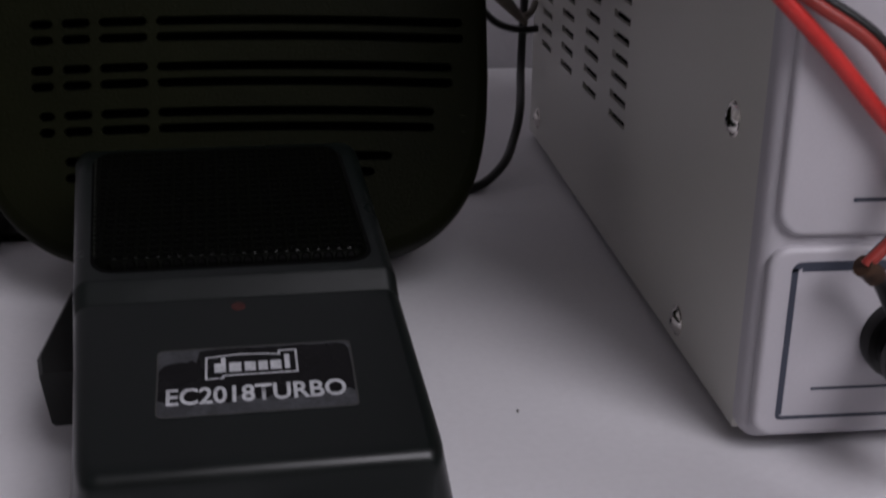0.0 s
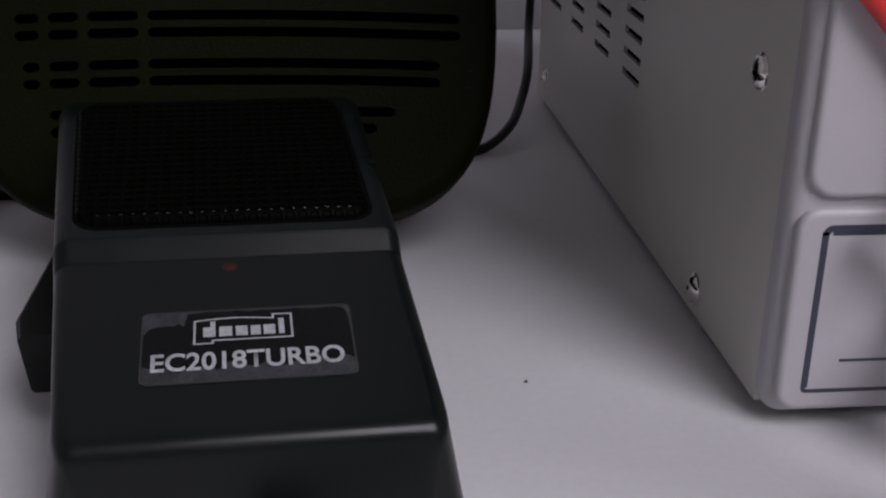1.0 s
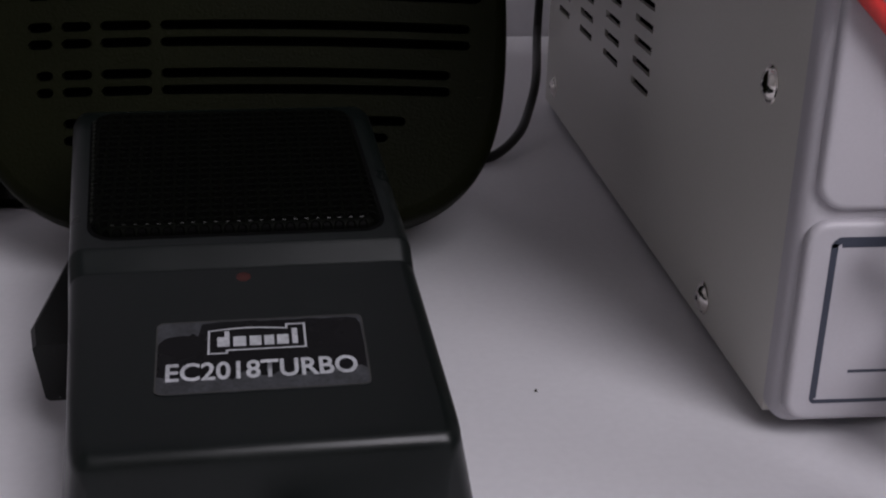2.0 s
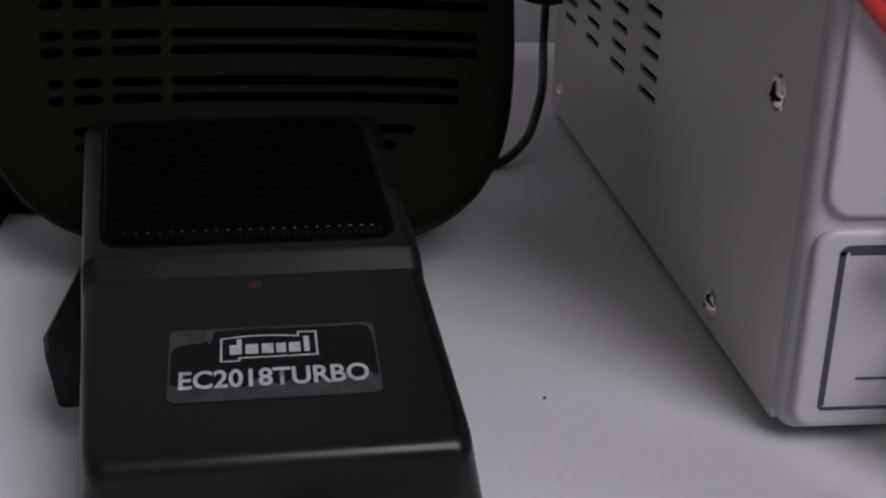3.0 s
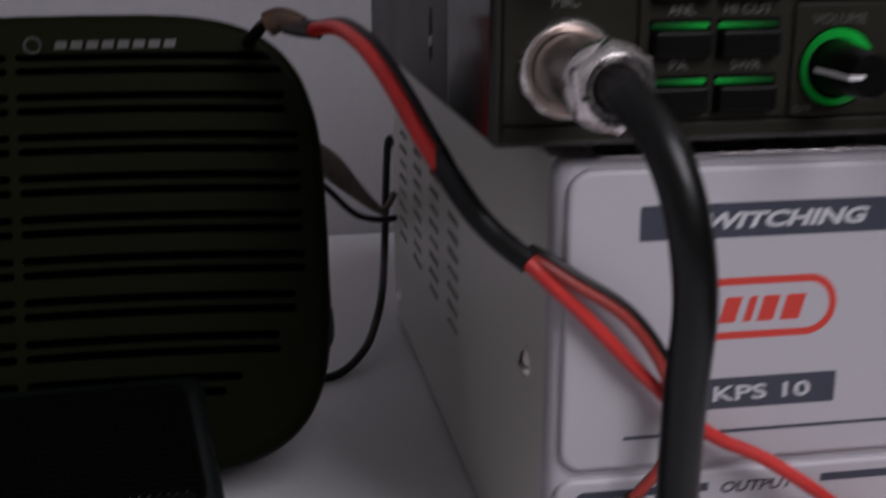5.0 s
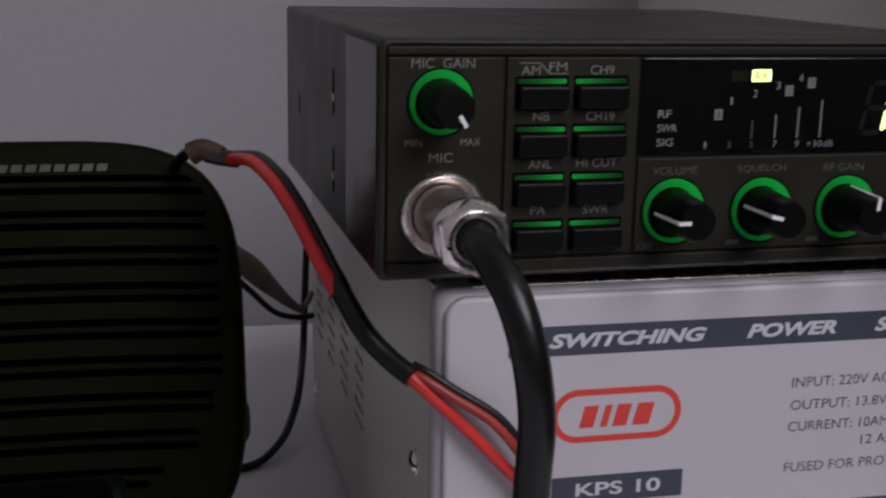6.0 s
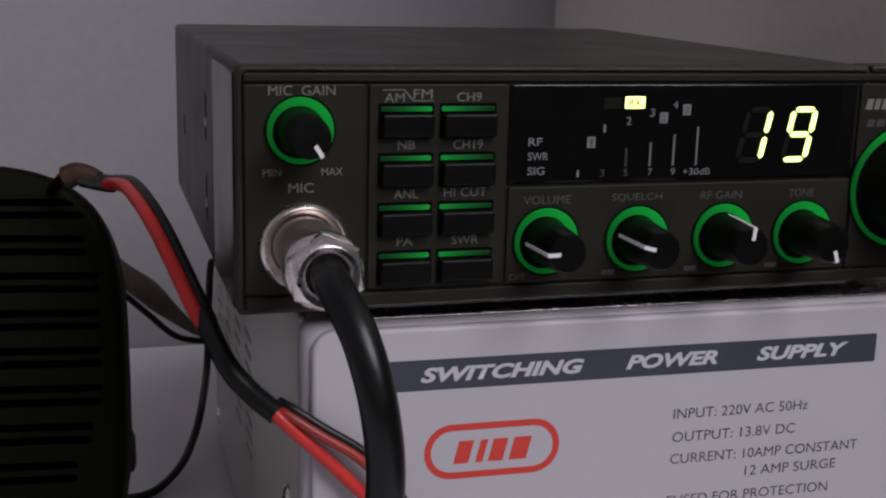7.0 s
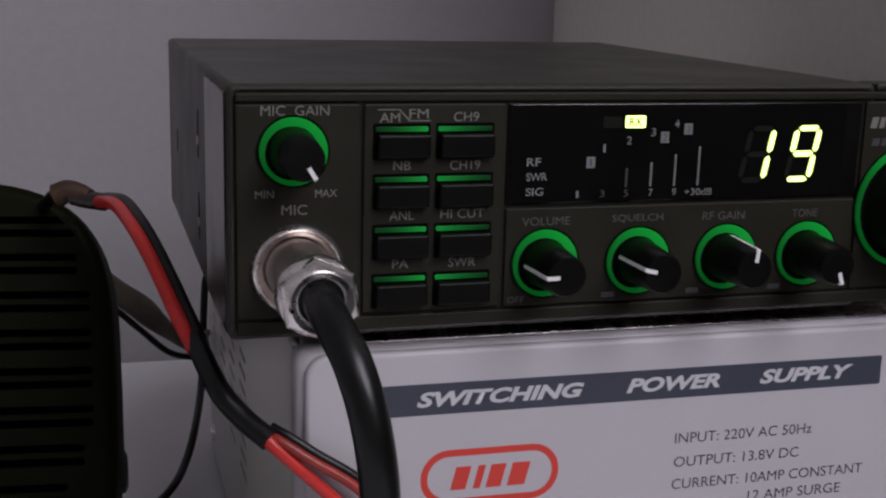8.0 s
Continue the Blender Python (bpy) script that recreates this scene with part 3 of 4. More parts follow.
def knob(cx, cz, r, length, angle, parent, ring_r, label="black knob with a green lit ring"):
    m = Matrix.Translation((cx, 0, cz))
    n = 40
    k = part("knob", lathe([(r * 1.12, 0.1), (r * 1.08, 1.5), (r, length * 0.5), (r * 0.92, length - 0.8), (r * 0.85, length - 0.1), (r * 0.6, length)], m, n), M_KNOB, parent, label)
    glow = part("lit_ring", ring_band(ring_r - (1.5 if r < 8 else 1.7), ring_r, -0.4, 0.9, Matrix(), shift=0.5), M_GREEN, k, "glowing green ring")
    glow.matrix_local = Matrix.Translation(Vector((cx, 0, cz)) * MM)
    part("well", lathe([(ring_r - 0.6, -0.3), (ring_r - 0.6, 0.12), (ring_r - 0.8, 0.16)], m, 36), M_SHADEBLACK, k)
    part("rim", ring_band(ring_r, ring_r + 0.45, -0.4, 0.7, m), M_KNOB, k)
    p = bmesh.new()
    rot = m @ Matrix.Rotation(radians(-angle), 4, "Y")
    for q in (((r * 0.35, -length - 0.12), (r * 0.93, -length - 0.12)), ):
        add = bmesh.ops.create_cube(p, size=1.0)["verts"]
        for v in add:
            v.co = Vector((q[0][0] + (v.co.x + 0.5) * (q[1][0] - q[0][0]), -length + 0.1 + v.co.y * 0.5, v.co.z * 0.9))
    add = bmesh.ops.create_cube(p, size=1.0)["verts"]
    for v in add:
        t = v.co.y + 0.5
        v.co = Vector((r * (0.93 + 0.13 * t) + v.co.x * 0.35 + 0.02, -length + t * (length - 1.6), v.co.z * 0.8))
    bmesh.ops.transform(p, matrix=rot, verts=p.verts[:])
    part("pointer", p, M_POINTER, k, "white pointer line", smooth=0)
    return k


knob(13.6, 40.2, 4.7, 13.3, -58, mic_panel, 7.1)
knob(70.0, 14.3, 4.9, 14.0, 182, knob_panel, 7.6)
knob(92.6, 14.0, 4.9, 14.0, 166, knob_panel, 7.6)
knob(114.9, 14.0, 4.9, 14.0, 84, knob_panel, 7.6)
knob(136.2, 14.0, 4.9, 14.0, -72, knob_panel, 7.6)
knob(164.0, 24.6, 11.0, 14.0, 40, channel_panel, 15.2, "large black channel knob with a green lit ring")

# display: numerals, scale and lit mark
YD = -0.02


def seg_digit(x, z, w, h, lit, slant=0.19):
    t = 1.25
    segs = {"a": ((0.7, h), (w - 0.7, h), 0), "g": ((0.7, h / 2), (w - 0.7, h / 2), 0), "d": ((0.7, 0), (w - 0.7, 0), 0), "f": ((0, h / 2 + 0.7), (0, h - 0.7), 1), "b": ((w, h / 2 + 0.7), (w, h - 0.7), 1), "e": ((0, 0.7), (0, h / 2 - 0.7), 1), "c": ((w, 0.7), (w, h / 2 - 0.7), 1)}
    for key, ((ax, az), (bx, bz), up) in segs.items():
        o = t / 2
        if up:
            q = [(ax, az - 0.3), (ax + o, az + 0.3), (bx + o, bz - 0.3), (bx, bz + 0.3), (bx - o, bz - 0.3), (ax - o, az + 0.3)]
        else:
            q = [(ax - 0.3, az), (ax + 0.3, az + o), (bx - 0.3, bz + o), (bx + 0.3, bz), (bx - 0.3, bz - o), (ax + 0.3, az - o)]
        q = [(x + px + slant * pz, z + pz) for px, pz in q]
        y1 = YD - (0.10 if key in lit else 0.02)
        part("numeral_segment", loft([[(px, 0.12, pz) for px, pz in q], [(px, y1, pz) for px, pz in q]]), M_DIGIT if key in lit else M_GHOST, display, "glowing yellow-green segment" if key in lit else "unlit grey segment", smooth=0)


seg_digit(117.3, 31.9, 5.9, 11.9, "bc")
seg_digit(129.3, 31.9, 5.9, 11.9, "abcdfg")
for word, x0, cz, w in (("RF", 64.9, 37.0, 3.3), ("SWR", 64.9, 33.7, 4.9), ("SIG", 64.9, 30.4, 4.1)):
    lettering(word, x0, x0 + w, cz - 0.9, cz + 0.9, YD, M_SCALE, display, 0, 0.01)
for word, cx, m in (("1", 77.1, M_SCALE), ("3", 83.1, M_SCALEDIM), ("5", 88.9, M_SCALEDIM), ("7", 95.0, M_SCALE), ("9", 100.8, M_SCALE)):
    w = 0.6 if word == "1" else 1.1
    lettering(word, cx - w / 2, cx + w / 2, 28.8, 30.4, YD, m, display)
lettering("+30dB", 103.4, 110.4, 28.7, 30.3, YD, M_SCALE, display)
for cx, top, m in ((88.8, 35.2, M_SCALEDIM), (94.8, 36.5, M_SCALE), (100.7, 38.2, M_SCALE), (106.6, 39.9, M_SCALE)):
    part("scale_tick", box(cx - 0.22, cx + 0.22, YD - 0.02, 0.12, 31.0, top), m, display, smooth=0)
for word, cx, cz in (("1", 83.1, 39.8), ("2", 89.0, 41.5), ("3", 94.8, 43.3), ("4", 100.5, 45.1)):
    w = 0.6 if word == "1" else 1.2
    lettering(word, cx - w / 2, cx + w / 2, cz - 0.9, cz + 0.9, YD, M_SCALE, display)
for word, cx, cz in (("1", 80.0, 36.7), ("2", 97.7, 42.1), ("3", 103.4, 43.9)):
    plate = part("scale_plate", box(cx - 1.0, cx + 1.0, YD - 0.02, 0.12, cz - 1.25, cz + 1.25), M_SCALE, display, smooth=0)
    w = 0.5 if word == "1" else 1.0
    lettering(word, cx - w / 2, cx + w / 2, cz - 0.8, cz + 0.8, YD - 0.06, M_PRINT, plate)
rx = part("lit_mark", slab(87.9, 92.7, 44.3, 47.0, 0.2, 0.12, YD - 0.05, 0.02), M_DIGIT, display, "glowing yellow-green receive mark", smooth=0)
lettering("RX", 88.7, 91.9, 44.75, 46.55, YD - 0.12, M_SHADEBLACK, rx, 0, 0.02)
part("unlit_mark", slab(82.6, 87.0, 44.3, 46.8, 0.2, 0.12, YD - 0.03, 0.02), M_GHOST, display, smooth=0)

# microphone socket and side openings of the case
part("microphone_socket", lathe([(9.7, -0.2), (9.7, 0.9), (9.45, 1.7), (9.0, 2.1), (8.6, 2.0), (8.4, 1.6), (8.3, 0.6)], Matrix.Translation((14.4, 0, 15.1)), 48), M_CHROME, mic_panel, "bright metal socket ring")
part("socket_bowl", lathe([(8.35, 0.2), (8.35, 1.5), (7.6, 1.1), (6.2, 0.9)], Matrix.Translation((14.4, 0, 15.1)), 48), M_SOCKET, mic_panel, "dull nickel socket face")
part("side_cover", box(-0.45, 0.3, 1.8, 41.0, 1.4, RH - 1.7, r=0.3), M_GLOSSSIDE, radio, "glossy black strip at the front of the side")
for vy, z0, z1 in ((63, 29.5, 42), (63, 8.5, 21), (131, 21.5, 28.5)):
    slot = part("side_slot", loft([[(x, vy + 1.5 * math.cos(t), (z0 + z1) / 2 + math.copysign((z1 - z0) / 2 - 1.5, math.sin(t)) + 1.5 * math.sin(t)) for t in (2 * math.pi * (k + 0.5) / 16 for k in range(16))] for x in (-0.06, 0.4)]), M_SHADEBLACK, radio, "bracket slot in the side", smooth=0)
    if vy < 100:
        part("screw_end", lathe([(1.3, -0.1), (1.2, 0.25), (0.5, 0.35)], Matrix.Translation((-0.05, vy - 0.2, (z0 + z1) / 2 - 1.5)) @ Matrix.Rotation(radians(-90), 4, "Z"), 12), M_BRASSY, slot)
part("side_seam", box(-0.05, 0.4, 41.4, 42.6, 1.8, RH - 2.0), M_SHADEBLACK, radio, smooth=0)
for fx in (30, 130):
    for fy in (25, 140):
        part("foot", box(fx - 6, fx + 6, fy - 6, fy + 6, -4.2, 0.3, r=0.8), M_RUBBER, radio)

# ---- the hand microphone with its cord ----
MICR = 3.4
mic = thing("hand_microphone", -100, 0, 0, MICR, "dark grey plastic hand microphone with mesh grille, lying on the desk", "microphone")


SKEW = -0.058  # the body runs a little askew to its label


def mic_top(v):
    """The label's slope, a straight ramp up to the grille, and the grille's own slope."""
    if v < 2.2:
        return 35.0 + 0.24 * v
    return min(35.528 + 0.93 * (v - 2.2), 38.848 + 0.215 * (v - 5.2))


def mic_low(v):
    return max(0.0, 0.11 * (v + 40))


def mic_section(v, drop=0.0, narrow=0.0, r=3.0, pinch=0.0):
    """The outline across the body at v along it: narrower above, rounded top edges."""
    half_top, half_low = 29.7 + 0.012 * (v + 42) - narrow, 33.8 - narrow
    top, low = mic_top(v) - drop, mic_low(v) + pinch
    pts = [(-half_low + 1.5, low), (half_low - 1.5, low), (half_low, low + 1.5)]
    for sx in (1, -1):
        ang = [radians(90 * k / 6) for k in range(7)]
        arc = [(half_top - r + r * math.cos(a), top - r + r * math.sin(a)) for a in ang]
        pts += arc if sx == 1 else [(-x, z) for x, z in arc[::-1]]
    pts.append((-half_low, low + 1.5))
    return [(x + SKEW * v + (0.9 if x > 0 else 1.2 * (1 - min(z / 30.0, 1.0))), v, z) for x, z in pts]


body_rings = [mic_section(v, drop, narrow, r, 0.3 if v < -44 else 0.0) for v, drop, narrow, r in ((-45.0, 19.0, 4.2, 1.4), (-43.8, 10.0, 3.2, 1.6), (-42.8, 3.2, 2.5, 2.0), (-42.6, 2.0, 2.2, 2.2), (-42.3, 1.1, 1.8, 2.4), (-41.8, 0.5, 1.35, 2.6), (-41.2, 0.14, 0.95, 2.8), (-40.5, 0.0, 0.6, 3.0), (-38.6, 0.0, 0.2, 3.0), (-36.5, 0.0, 0.05, 3.0))]
body_rings += [mic_section(v) for v in (-30, -15, -4, 0.6, 1.6, 2.0, 2.2, 2.5, 3.0, 4.0, 5.2, 5.7, 6.0, 6.2, 6.5, 7.2, 8.6, 20, 35, 48, 55)]
body_rings += [mic_section(58.5, 1.0, 0.4, 3.0, 0.5), mic_section(61.0, 4.0, 1.6, 3.0, 2.0), mic_section(62.0, 9.0, 4.0, 3.0, 5.0)]
body = part("body", loft(body_rings), M_MIC, mic, "dark slate-grey plastic shell")
# dark recess and perforated grille
def on_top(u0, u1, v0, v1, r, lift0, lift1, b, seg=6):
    def ring(i, lift):
        return [(u + SKEW * v, v, mic_top(max(v, 8.0)) + lift) for u, v in round_rect(u0 + i, u1 - i, v0 + i, v1 - i, max(r - i, 0.1), seg)]
    return loft([ring(0, lift0), ring(0, lift1 - b), ring(b * 0.35, lift1 - b * 0.3), ring(b, lift1)])


part("grille_recess", on_top(-27.0, 27.4, 8.2, 54.6, 4.5, -1.0, 0.08, 0.05), M_SHADEBLACK, body, smooth=0)
grille = part("grille", on_top(-26.2, 26.6, 9.0, 53.8, 4.0, -0.8, 1.5, 1.2), M_MESH, mic, "black perforated metal grille")
ribs = bmesh.new()
for k in range(23):
    u = -22.6 + k * 45.2 / 22 - 0.4
    zt = mic_top(10.4)
    loft([[(u - 0.35, 8.85, zt - 0.6), (u + 0.35, 8.85, zt - 0.6), (u + 0.3, 10.5, zt + 1.62), (u - 0.3, 10.5, zt + 1.62)], [(u - 0.35, 9.5, zt - 0.6), (u + 0.35, 9.5, zt - 0.6), (u + 0.3, 11.2, zt + 1.5), (u - 0.3, 11.2, zt + 1.5)]], bm=ribs)
for k in range(22):
    v = 14.0 + k * 1.75
    for u in (-26.1 + SKEW * v, 26.1 + SKEW * v):
        add_box(ribs, u - 0.3, u + 0.3, v - 0.3, v + 0.3, mic_top(v) - 0.4, mic_top(v) + 1.0)
tagged(part("grille_edge_ribs", ribs, M_RIB, grille, smooth=0), kind="stuff")
key = bmesh.new()
plan = [(-29, 5.0), (-38.2, 5.0), (-39.6, 13), (-35.5, 60), (-29, 62)]
loft([[(u, v, z) for u, v in p] for z, p in ((9.2, [(u + 2.0 * (u < -30), v + 0.6) for u, v in plan]), (10.2, [(u + 1.4 * (u < -30), v) for u, v in plan]), (20.2, plan), (21.0, [(u + 0.8 * (u < -30), v + 0.6 * (v < 0)) for u, v in plan]))], bm=key)
part("talk_key", key, M_PTT, mic, "black plastic talk key on the side")
led = Matrix.Translation((0.0, -0.3, mic_top(-0.3))) @ Matrix.Rotation(radians(-90 + 13.5), 4, "X")
part("indicator", lathe([(1.35, -0.3), (1.3, 0.05), (0.9, 0.15), (0.2, 0.2)], led, 16), M_LED, mic, "small unlit red indicator")
# label in the plane of the sloping top
slope = math.atan(0.24)


def on_slope(ob):
    ob.matrix_local = Matrix.Translation(Vector((0, 0, 35.0 * MM))) @ Matrix.Rotation(slope, 4, "X") @ Matrix.Rotation(radians(-90), 4, "X")
    return ob


# local to the label: x across, z up the slope, -y out of the surface
label = on_slope(part("label", slab(-14.6, 19.7, -30.6, -12.6, 1.3, 0.3, -0.14, 0.1), M_WORN, mic, "worn black label with silver lettering"))
dark = bmesh.new()
rng = random.Random(5)
edge = [(-14.3, -26.2), (-14.3, -18.4), (-13.4, -17.0)]
edge += [(-12.6 + k * 0.8, -16.6 + rng.uniform(-0.5, 0.5) + (0.5 if k > 4 else 0)) for k in range(7)] + [(-7.2, -13.4)]
edge += [(-5.0 + k * 2.0, -13.1 + rng.uniform(-0.2, 0.15)) for k in range(12)] + [(18.6, -13.6), (19.2, -15.0), (19.4, -21.0), (19.3, -26.6)]
edge += [(18.4 - k * 1.6, -26.6 + rng.uniform(-0.9, 0.9) - (0.8 if k > 12 else 0)) for k in range(20)]
dark.faces.new([dark.verts.new((x, -0.17, z)) for x, z in edge])
part("label_film", dark, M_LABEL, label, smooth=0)
lettering("EC2018TURBO", -12.9, 17.8, -27.7, -23.3, -0.22, M_SILVER, label, 0, 0.02)
outline(-14.6, 19.7, -30.6, -12.6, 1.3, 0.28, -0.2, M_BADGE, label, "label_border")
# trade mark drawn as a plain outlined bar
def line_loop(points, w, y, material, parent, name):
    """A printed line of width w round a closed outline, mitred at its corners."""
    n, inner = len(points), []
    for i in range(n):
        p, q, r = (Vector(points[j % n]) for j in (i - 1, i, i + 1))
        e0, e1 = (q - p).normalized(), (r - q).normalized()
        n0, n1 = Vector((-e0.y, e0.x)), Vector((-e1.y, e1.x))
        inner.append(q + (n0 + n1) * (w / (1 + n0.dot(n1))))
    bm = bmesh.new()
    va, vb = [bm.verts.new((x, y, z)) for x, z in points], [bm.verts.new((v.x, y, v.y)) for v in inner]
    for i in range(n):
        j = (i + 1) % n
        bm.faces.new((va[i], va[j], vb[j], vb[i]))
    return part(name, bm, material, parent, smooth=0)


bow = [(6.6 - k * 12.8 / 8, -15.3 + 0.55 * math.sin(math.pi * k / 8)) for k in range(9)]
line_loop([(-6.3, -21.4), (-3.0, -21.4), (-3.0, -20.7), (9.9, -20.7), (9.9, -14.3), (6.6, -14.3)] + bow, 0.34, -0.22, M_SILVER, label, "mark_outline")
bars([(-4.7, -2.7), (-2.1, 0.0), (0.6, 2.5), (3.0, 4.6), (5.1, 7.0), (7.6, 8.5)], -19.6, -17.2, -0.2, M_SILVER, label, "printed_mark")
bars([(-3.5, -2.7), (7.6, 8.5)], -17.1, -15.7, -0.2, M_SILVER, label, "printed_mark")
part("strain_relief", tube([(6, -44, 9.5), (6, -52, 9.5), (6, -62, 9.0)], lambda t: 5.4 - 1.4 * t, 18), M_RUBBER, mic, "black rubber strain relief")
part("hanger_stud", lathe([(7.0, 0), (7.0, 2.0), (4.0, 2.4), (4.0, 10.4)], Matrix.Translation((0, 45, 0)) @ Matrix.Rotation(radians(-90), 4, "X"), 24), M_BRASSY, mic, "metal hanger stud underneath")


def to_mic(points):
    back = Matrix.Rotation(radians(-MICR), 4, "Z") @ Matrix.Translation((100, 0, 0))
    return [back @ Vector(p) for p in points]


# the cord: over the desk and up to the plug on the radio
CORD = [(-88, -60, 9), (-84, -78, 5), (-70, -100, 3.7), (-40, -112, 3.7), (0, -112, 3.7), (30, -100, 3.9), (44, -78, 12), (28, -62, 27), (12.5, -59, 41), (7.2, -60, 55), (6.2, -62, 73), (5.8, -64, 93), (6.0, -65, 107), (4.5, -63.8, 120), (2.2, -59.5, 130.0), (0.0, -51.5, 135.6), (-1.0, -43.5, 138.0), (-1.0, -36, 138.6)]
part("cord", tube(to_mic(CORD), 3.7, 24, 12), M_CORD, mic, "thick black rubber cord")
plug_at = Matrix.Rotation(radians(-MICR), 4, "Z") @ Matrix.Translation((99.2, -12.4, 136.9)) @ Matrix.Rotation(radians(-1.6), 4, "X")
plug = part("plug", lathe([(6.9, 0), (6.9, 4), (6.3, 6), (6.3, 24)], plug_at, 40), M_SOCKET, mic, "nickel-plated plug sleeve")
part("coupling_ring", lathe([(6.2, 21.0), (7.3, 21.2), (7.9, 21.7), (8.05, 22.3), (8.05, 24.6), (7.8, 25.2), (6.4, 25.3)], plug_at, 48), M_CHROME, plug, "smooth bright coupling ring")
hexagon = bmesh.new()
hex_at = plug_at @ Matrix.Rotation(radians(22), 4, "Y")
lathe([(6.0, 25.2), (7.9, 25.3), (8.2, 25.7), (8.2, 28.0), (7.6, 29.0), (6.3, 29.2)], hex_at, n=6, bm=hexagon)
part("hex_nut", hexagon, M_CHROME, plug, "hexagonal coupling nut", smooth=20)
# open sleeve end with a slit, the cord leaves through it
part("clamp_sleeve", ring_band(5.1, 6.1, 27.0, 30.8, plug_at, 40), M_CHROME, plug, "bright clamp sleeve")
slit = bmesh.new()
add_box(slit, -6.25, -5.6, -30.9, -28.4, -0.35, 0.35)
bmesh.ops.transform(slit, matrix=plug_at @ Matrix.Rotation(radians(-12), 4, "Y"), verts=slit.verts[:])
part("slit", slit, M_SHADEBLACK, plug, smooth=0)
part("grommet", lathe([(5.0, 26.0), (4.9, 28.6), (4.3, 29.6), (3.9, 30.0)], plug_at, 28), M_RUBBER, plug, "black rubber grommet")

# ---- the loudspeaker ----
LEAN = math.degrees(math.atan(0.376))
spk = thing("loudspeaker", -104, 70.07, 0, 0, "black plastic extension loudspeaker with slotted grille, leaning back", "loudspeaker")
tilt = Matrix.Rotation(radians(-LEAN), 4, "X")
CX, CS, HW, HH, POW = 0.0, 79.7, 65.3, 65.9, 3.8


def oval(k, n, inset, y):
    a = 2 * math.pi * k / n
    c, s = math.cos(a), math.sin(a)
    x = (HW - inset) * math.copysign(abs(c) ** (2 / POW), c)
    z = CS + (HH - inset) * math.copysign(abs(s) ** (2 / POW), s)
    return tilt @ Vector((x, y, z))


N = 72
shell_rings = [[oval(k, N, i, y) for k in range(N)] for i, y in ((3.6, 0.3), (2.4, 0.5), (1.0, 1.4), (0.2, 3.2), (-0.2, 6.0), (-1.0, 13.0), (-0.6, 13.6), (0.6, 14.2), (0.6, 15.4), (-1.0, 16.0), (-1.8, 26.0), (-1.5, 38.0), (3.0, 48.0), (12.0, 53.0))]
cab = part("cabinet", loft(shell_rings, cap0=False), M_SPK, spk, "black moulded plastic cabinet")
part("speaker_cloth", loft([[oval(k, N, 8.0, y) for k in range(N)] for y in (4.2, 4.8)]), M_CLOTH, spk, smooth=0)


def half_width(s, inset=3.3):
    q = min(abs(s - CS) / (HH - inset), 1.0)
    return (HW - inset) * (1 - q ** POW) ** (1 / POW)


rows = [38.8 + 11.4 * k for k in range(9)]
slot_rows = []
for k, s in enumerate(rows):
    reach = {0: 37.5, 1: 48.5, 2: 53.5}.get(k, 56.5 if k < 7 else 53.0)
    for d in (-2.0, 2.0):
        r = reach - (4.5 if k == 0 and d < 0 else 0)
        gaps = [-42.6, -33.6, -19.7]
        left = min(reach, 50.2) if k else 46.5
        cols = [-left] + [g for g in gaps if g > -left + 3] + [r + 3.0]
        slot_rows.append((s + d - 1.15, s + d + 1.15, [(a + 1.0, b - 1.0) for a, b in zip(cols, cols[1:]) if b - a > 5]))
gb = bmesh.new()


def bowed(x, y, z):
    """The slots arch a little upwards in the middle, less towards the rim."""
    lift = 1.25 * max(0.0, 1 - (x / 54.0) ** 2) * max(0.0, 1 - (abs(z - CS) / (HH - 3.0)) ** 6)
    return tilt @ Vector((x, y, z + lift))


def quad(x00, x01, x10, x11, s0, s1, y=0.25):
    n = max(1, round(max(x01 - x00, x11 - x10) / 8))
    low = [gb.verts.new(bowed(x00 + (x01 - x00) * k / n, y, s0)) for k in range(n + 1)]
    high = [gb.verts.new(bowed(x10 + (x11 - x10) * k / n, y, s1)) for k in range(n + 1)]
    for k in range(n):
        gb.faces.new((low[k], low[k + 1], high[k + 1], high[k]))


cuts = sorted({CS - HH + 3.35, CS + HH - 3.35, *[v for a, b, _ in slot_rows for v in (a, b)], *[CS - HH + 3.35 + k * 2.0 for k in range(10)], *[CS + HH - 3.35 - k * 2.0 for k in range(6)]})
for s0, s1 in zip(cuts, cuts[1:]):
    mid = (s0 + s1) / 2
    spans = next((sp for a, b, sp in slot_rows if a - 1e-6 <= mid <= b + 1e-6), [])
    w0, w1 = half_width(s0), half_width(s1)
    xs = [v for sp in spans for v in sp]
    lefts = [(-w0, -w1)] + [(x, x) for x in xs[1::2]]
    rights = [(x, x) for x in xs[0::2]] + [(w0, w1)]
    for (a0, a1), (b0, b1) in zip(lefts, rights):
        quad(a0, b0, a1, b1, s0, s1)
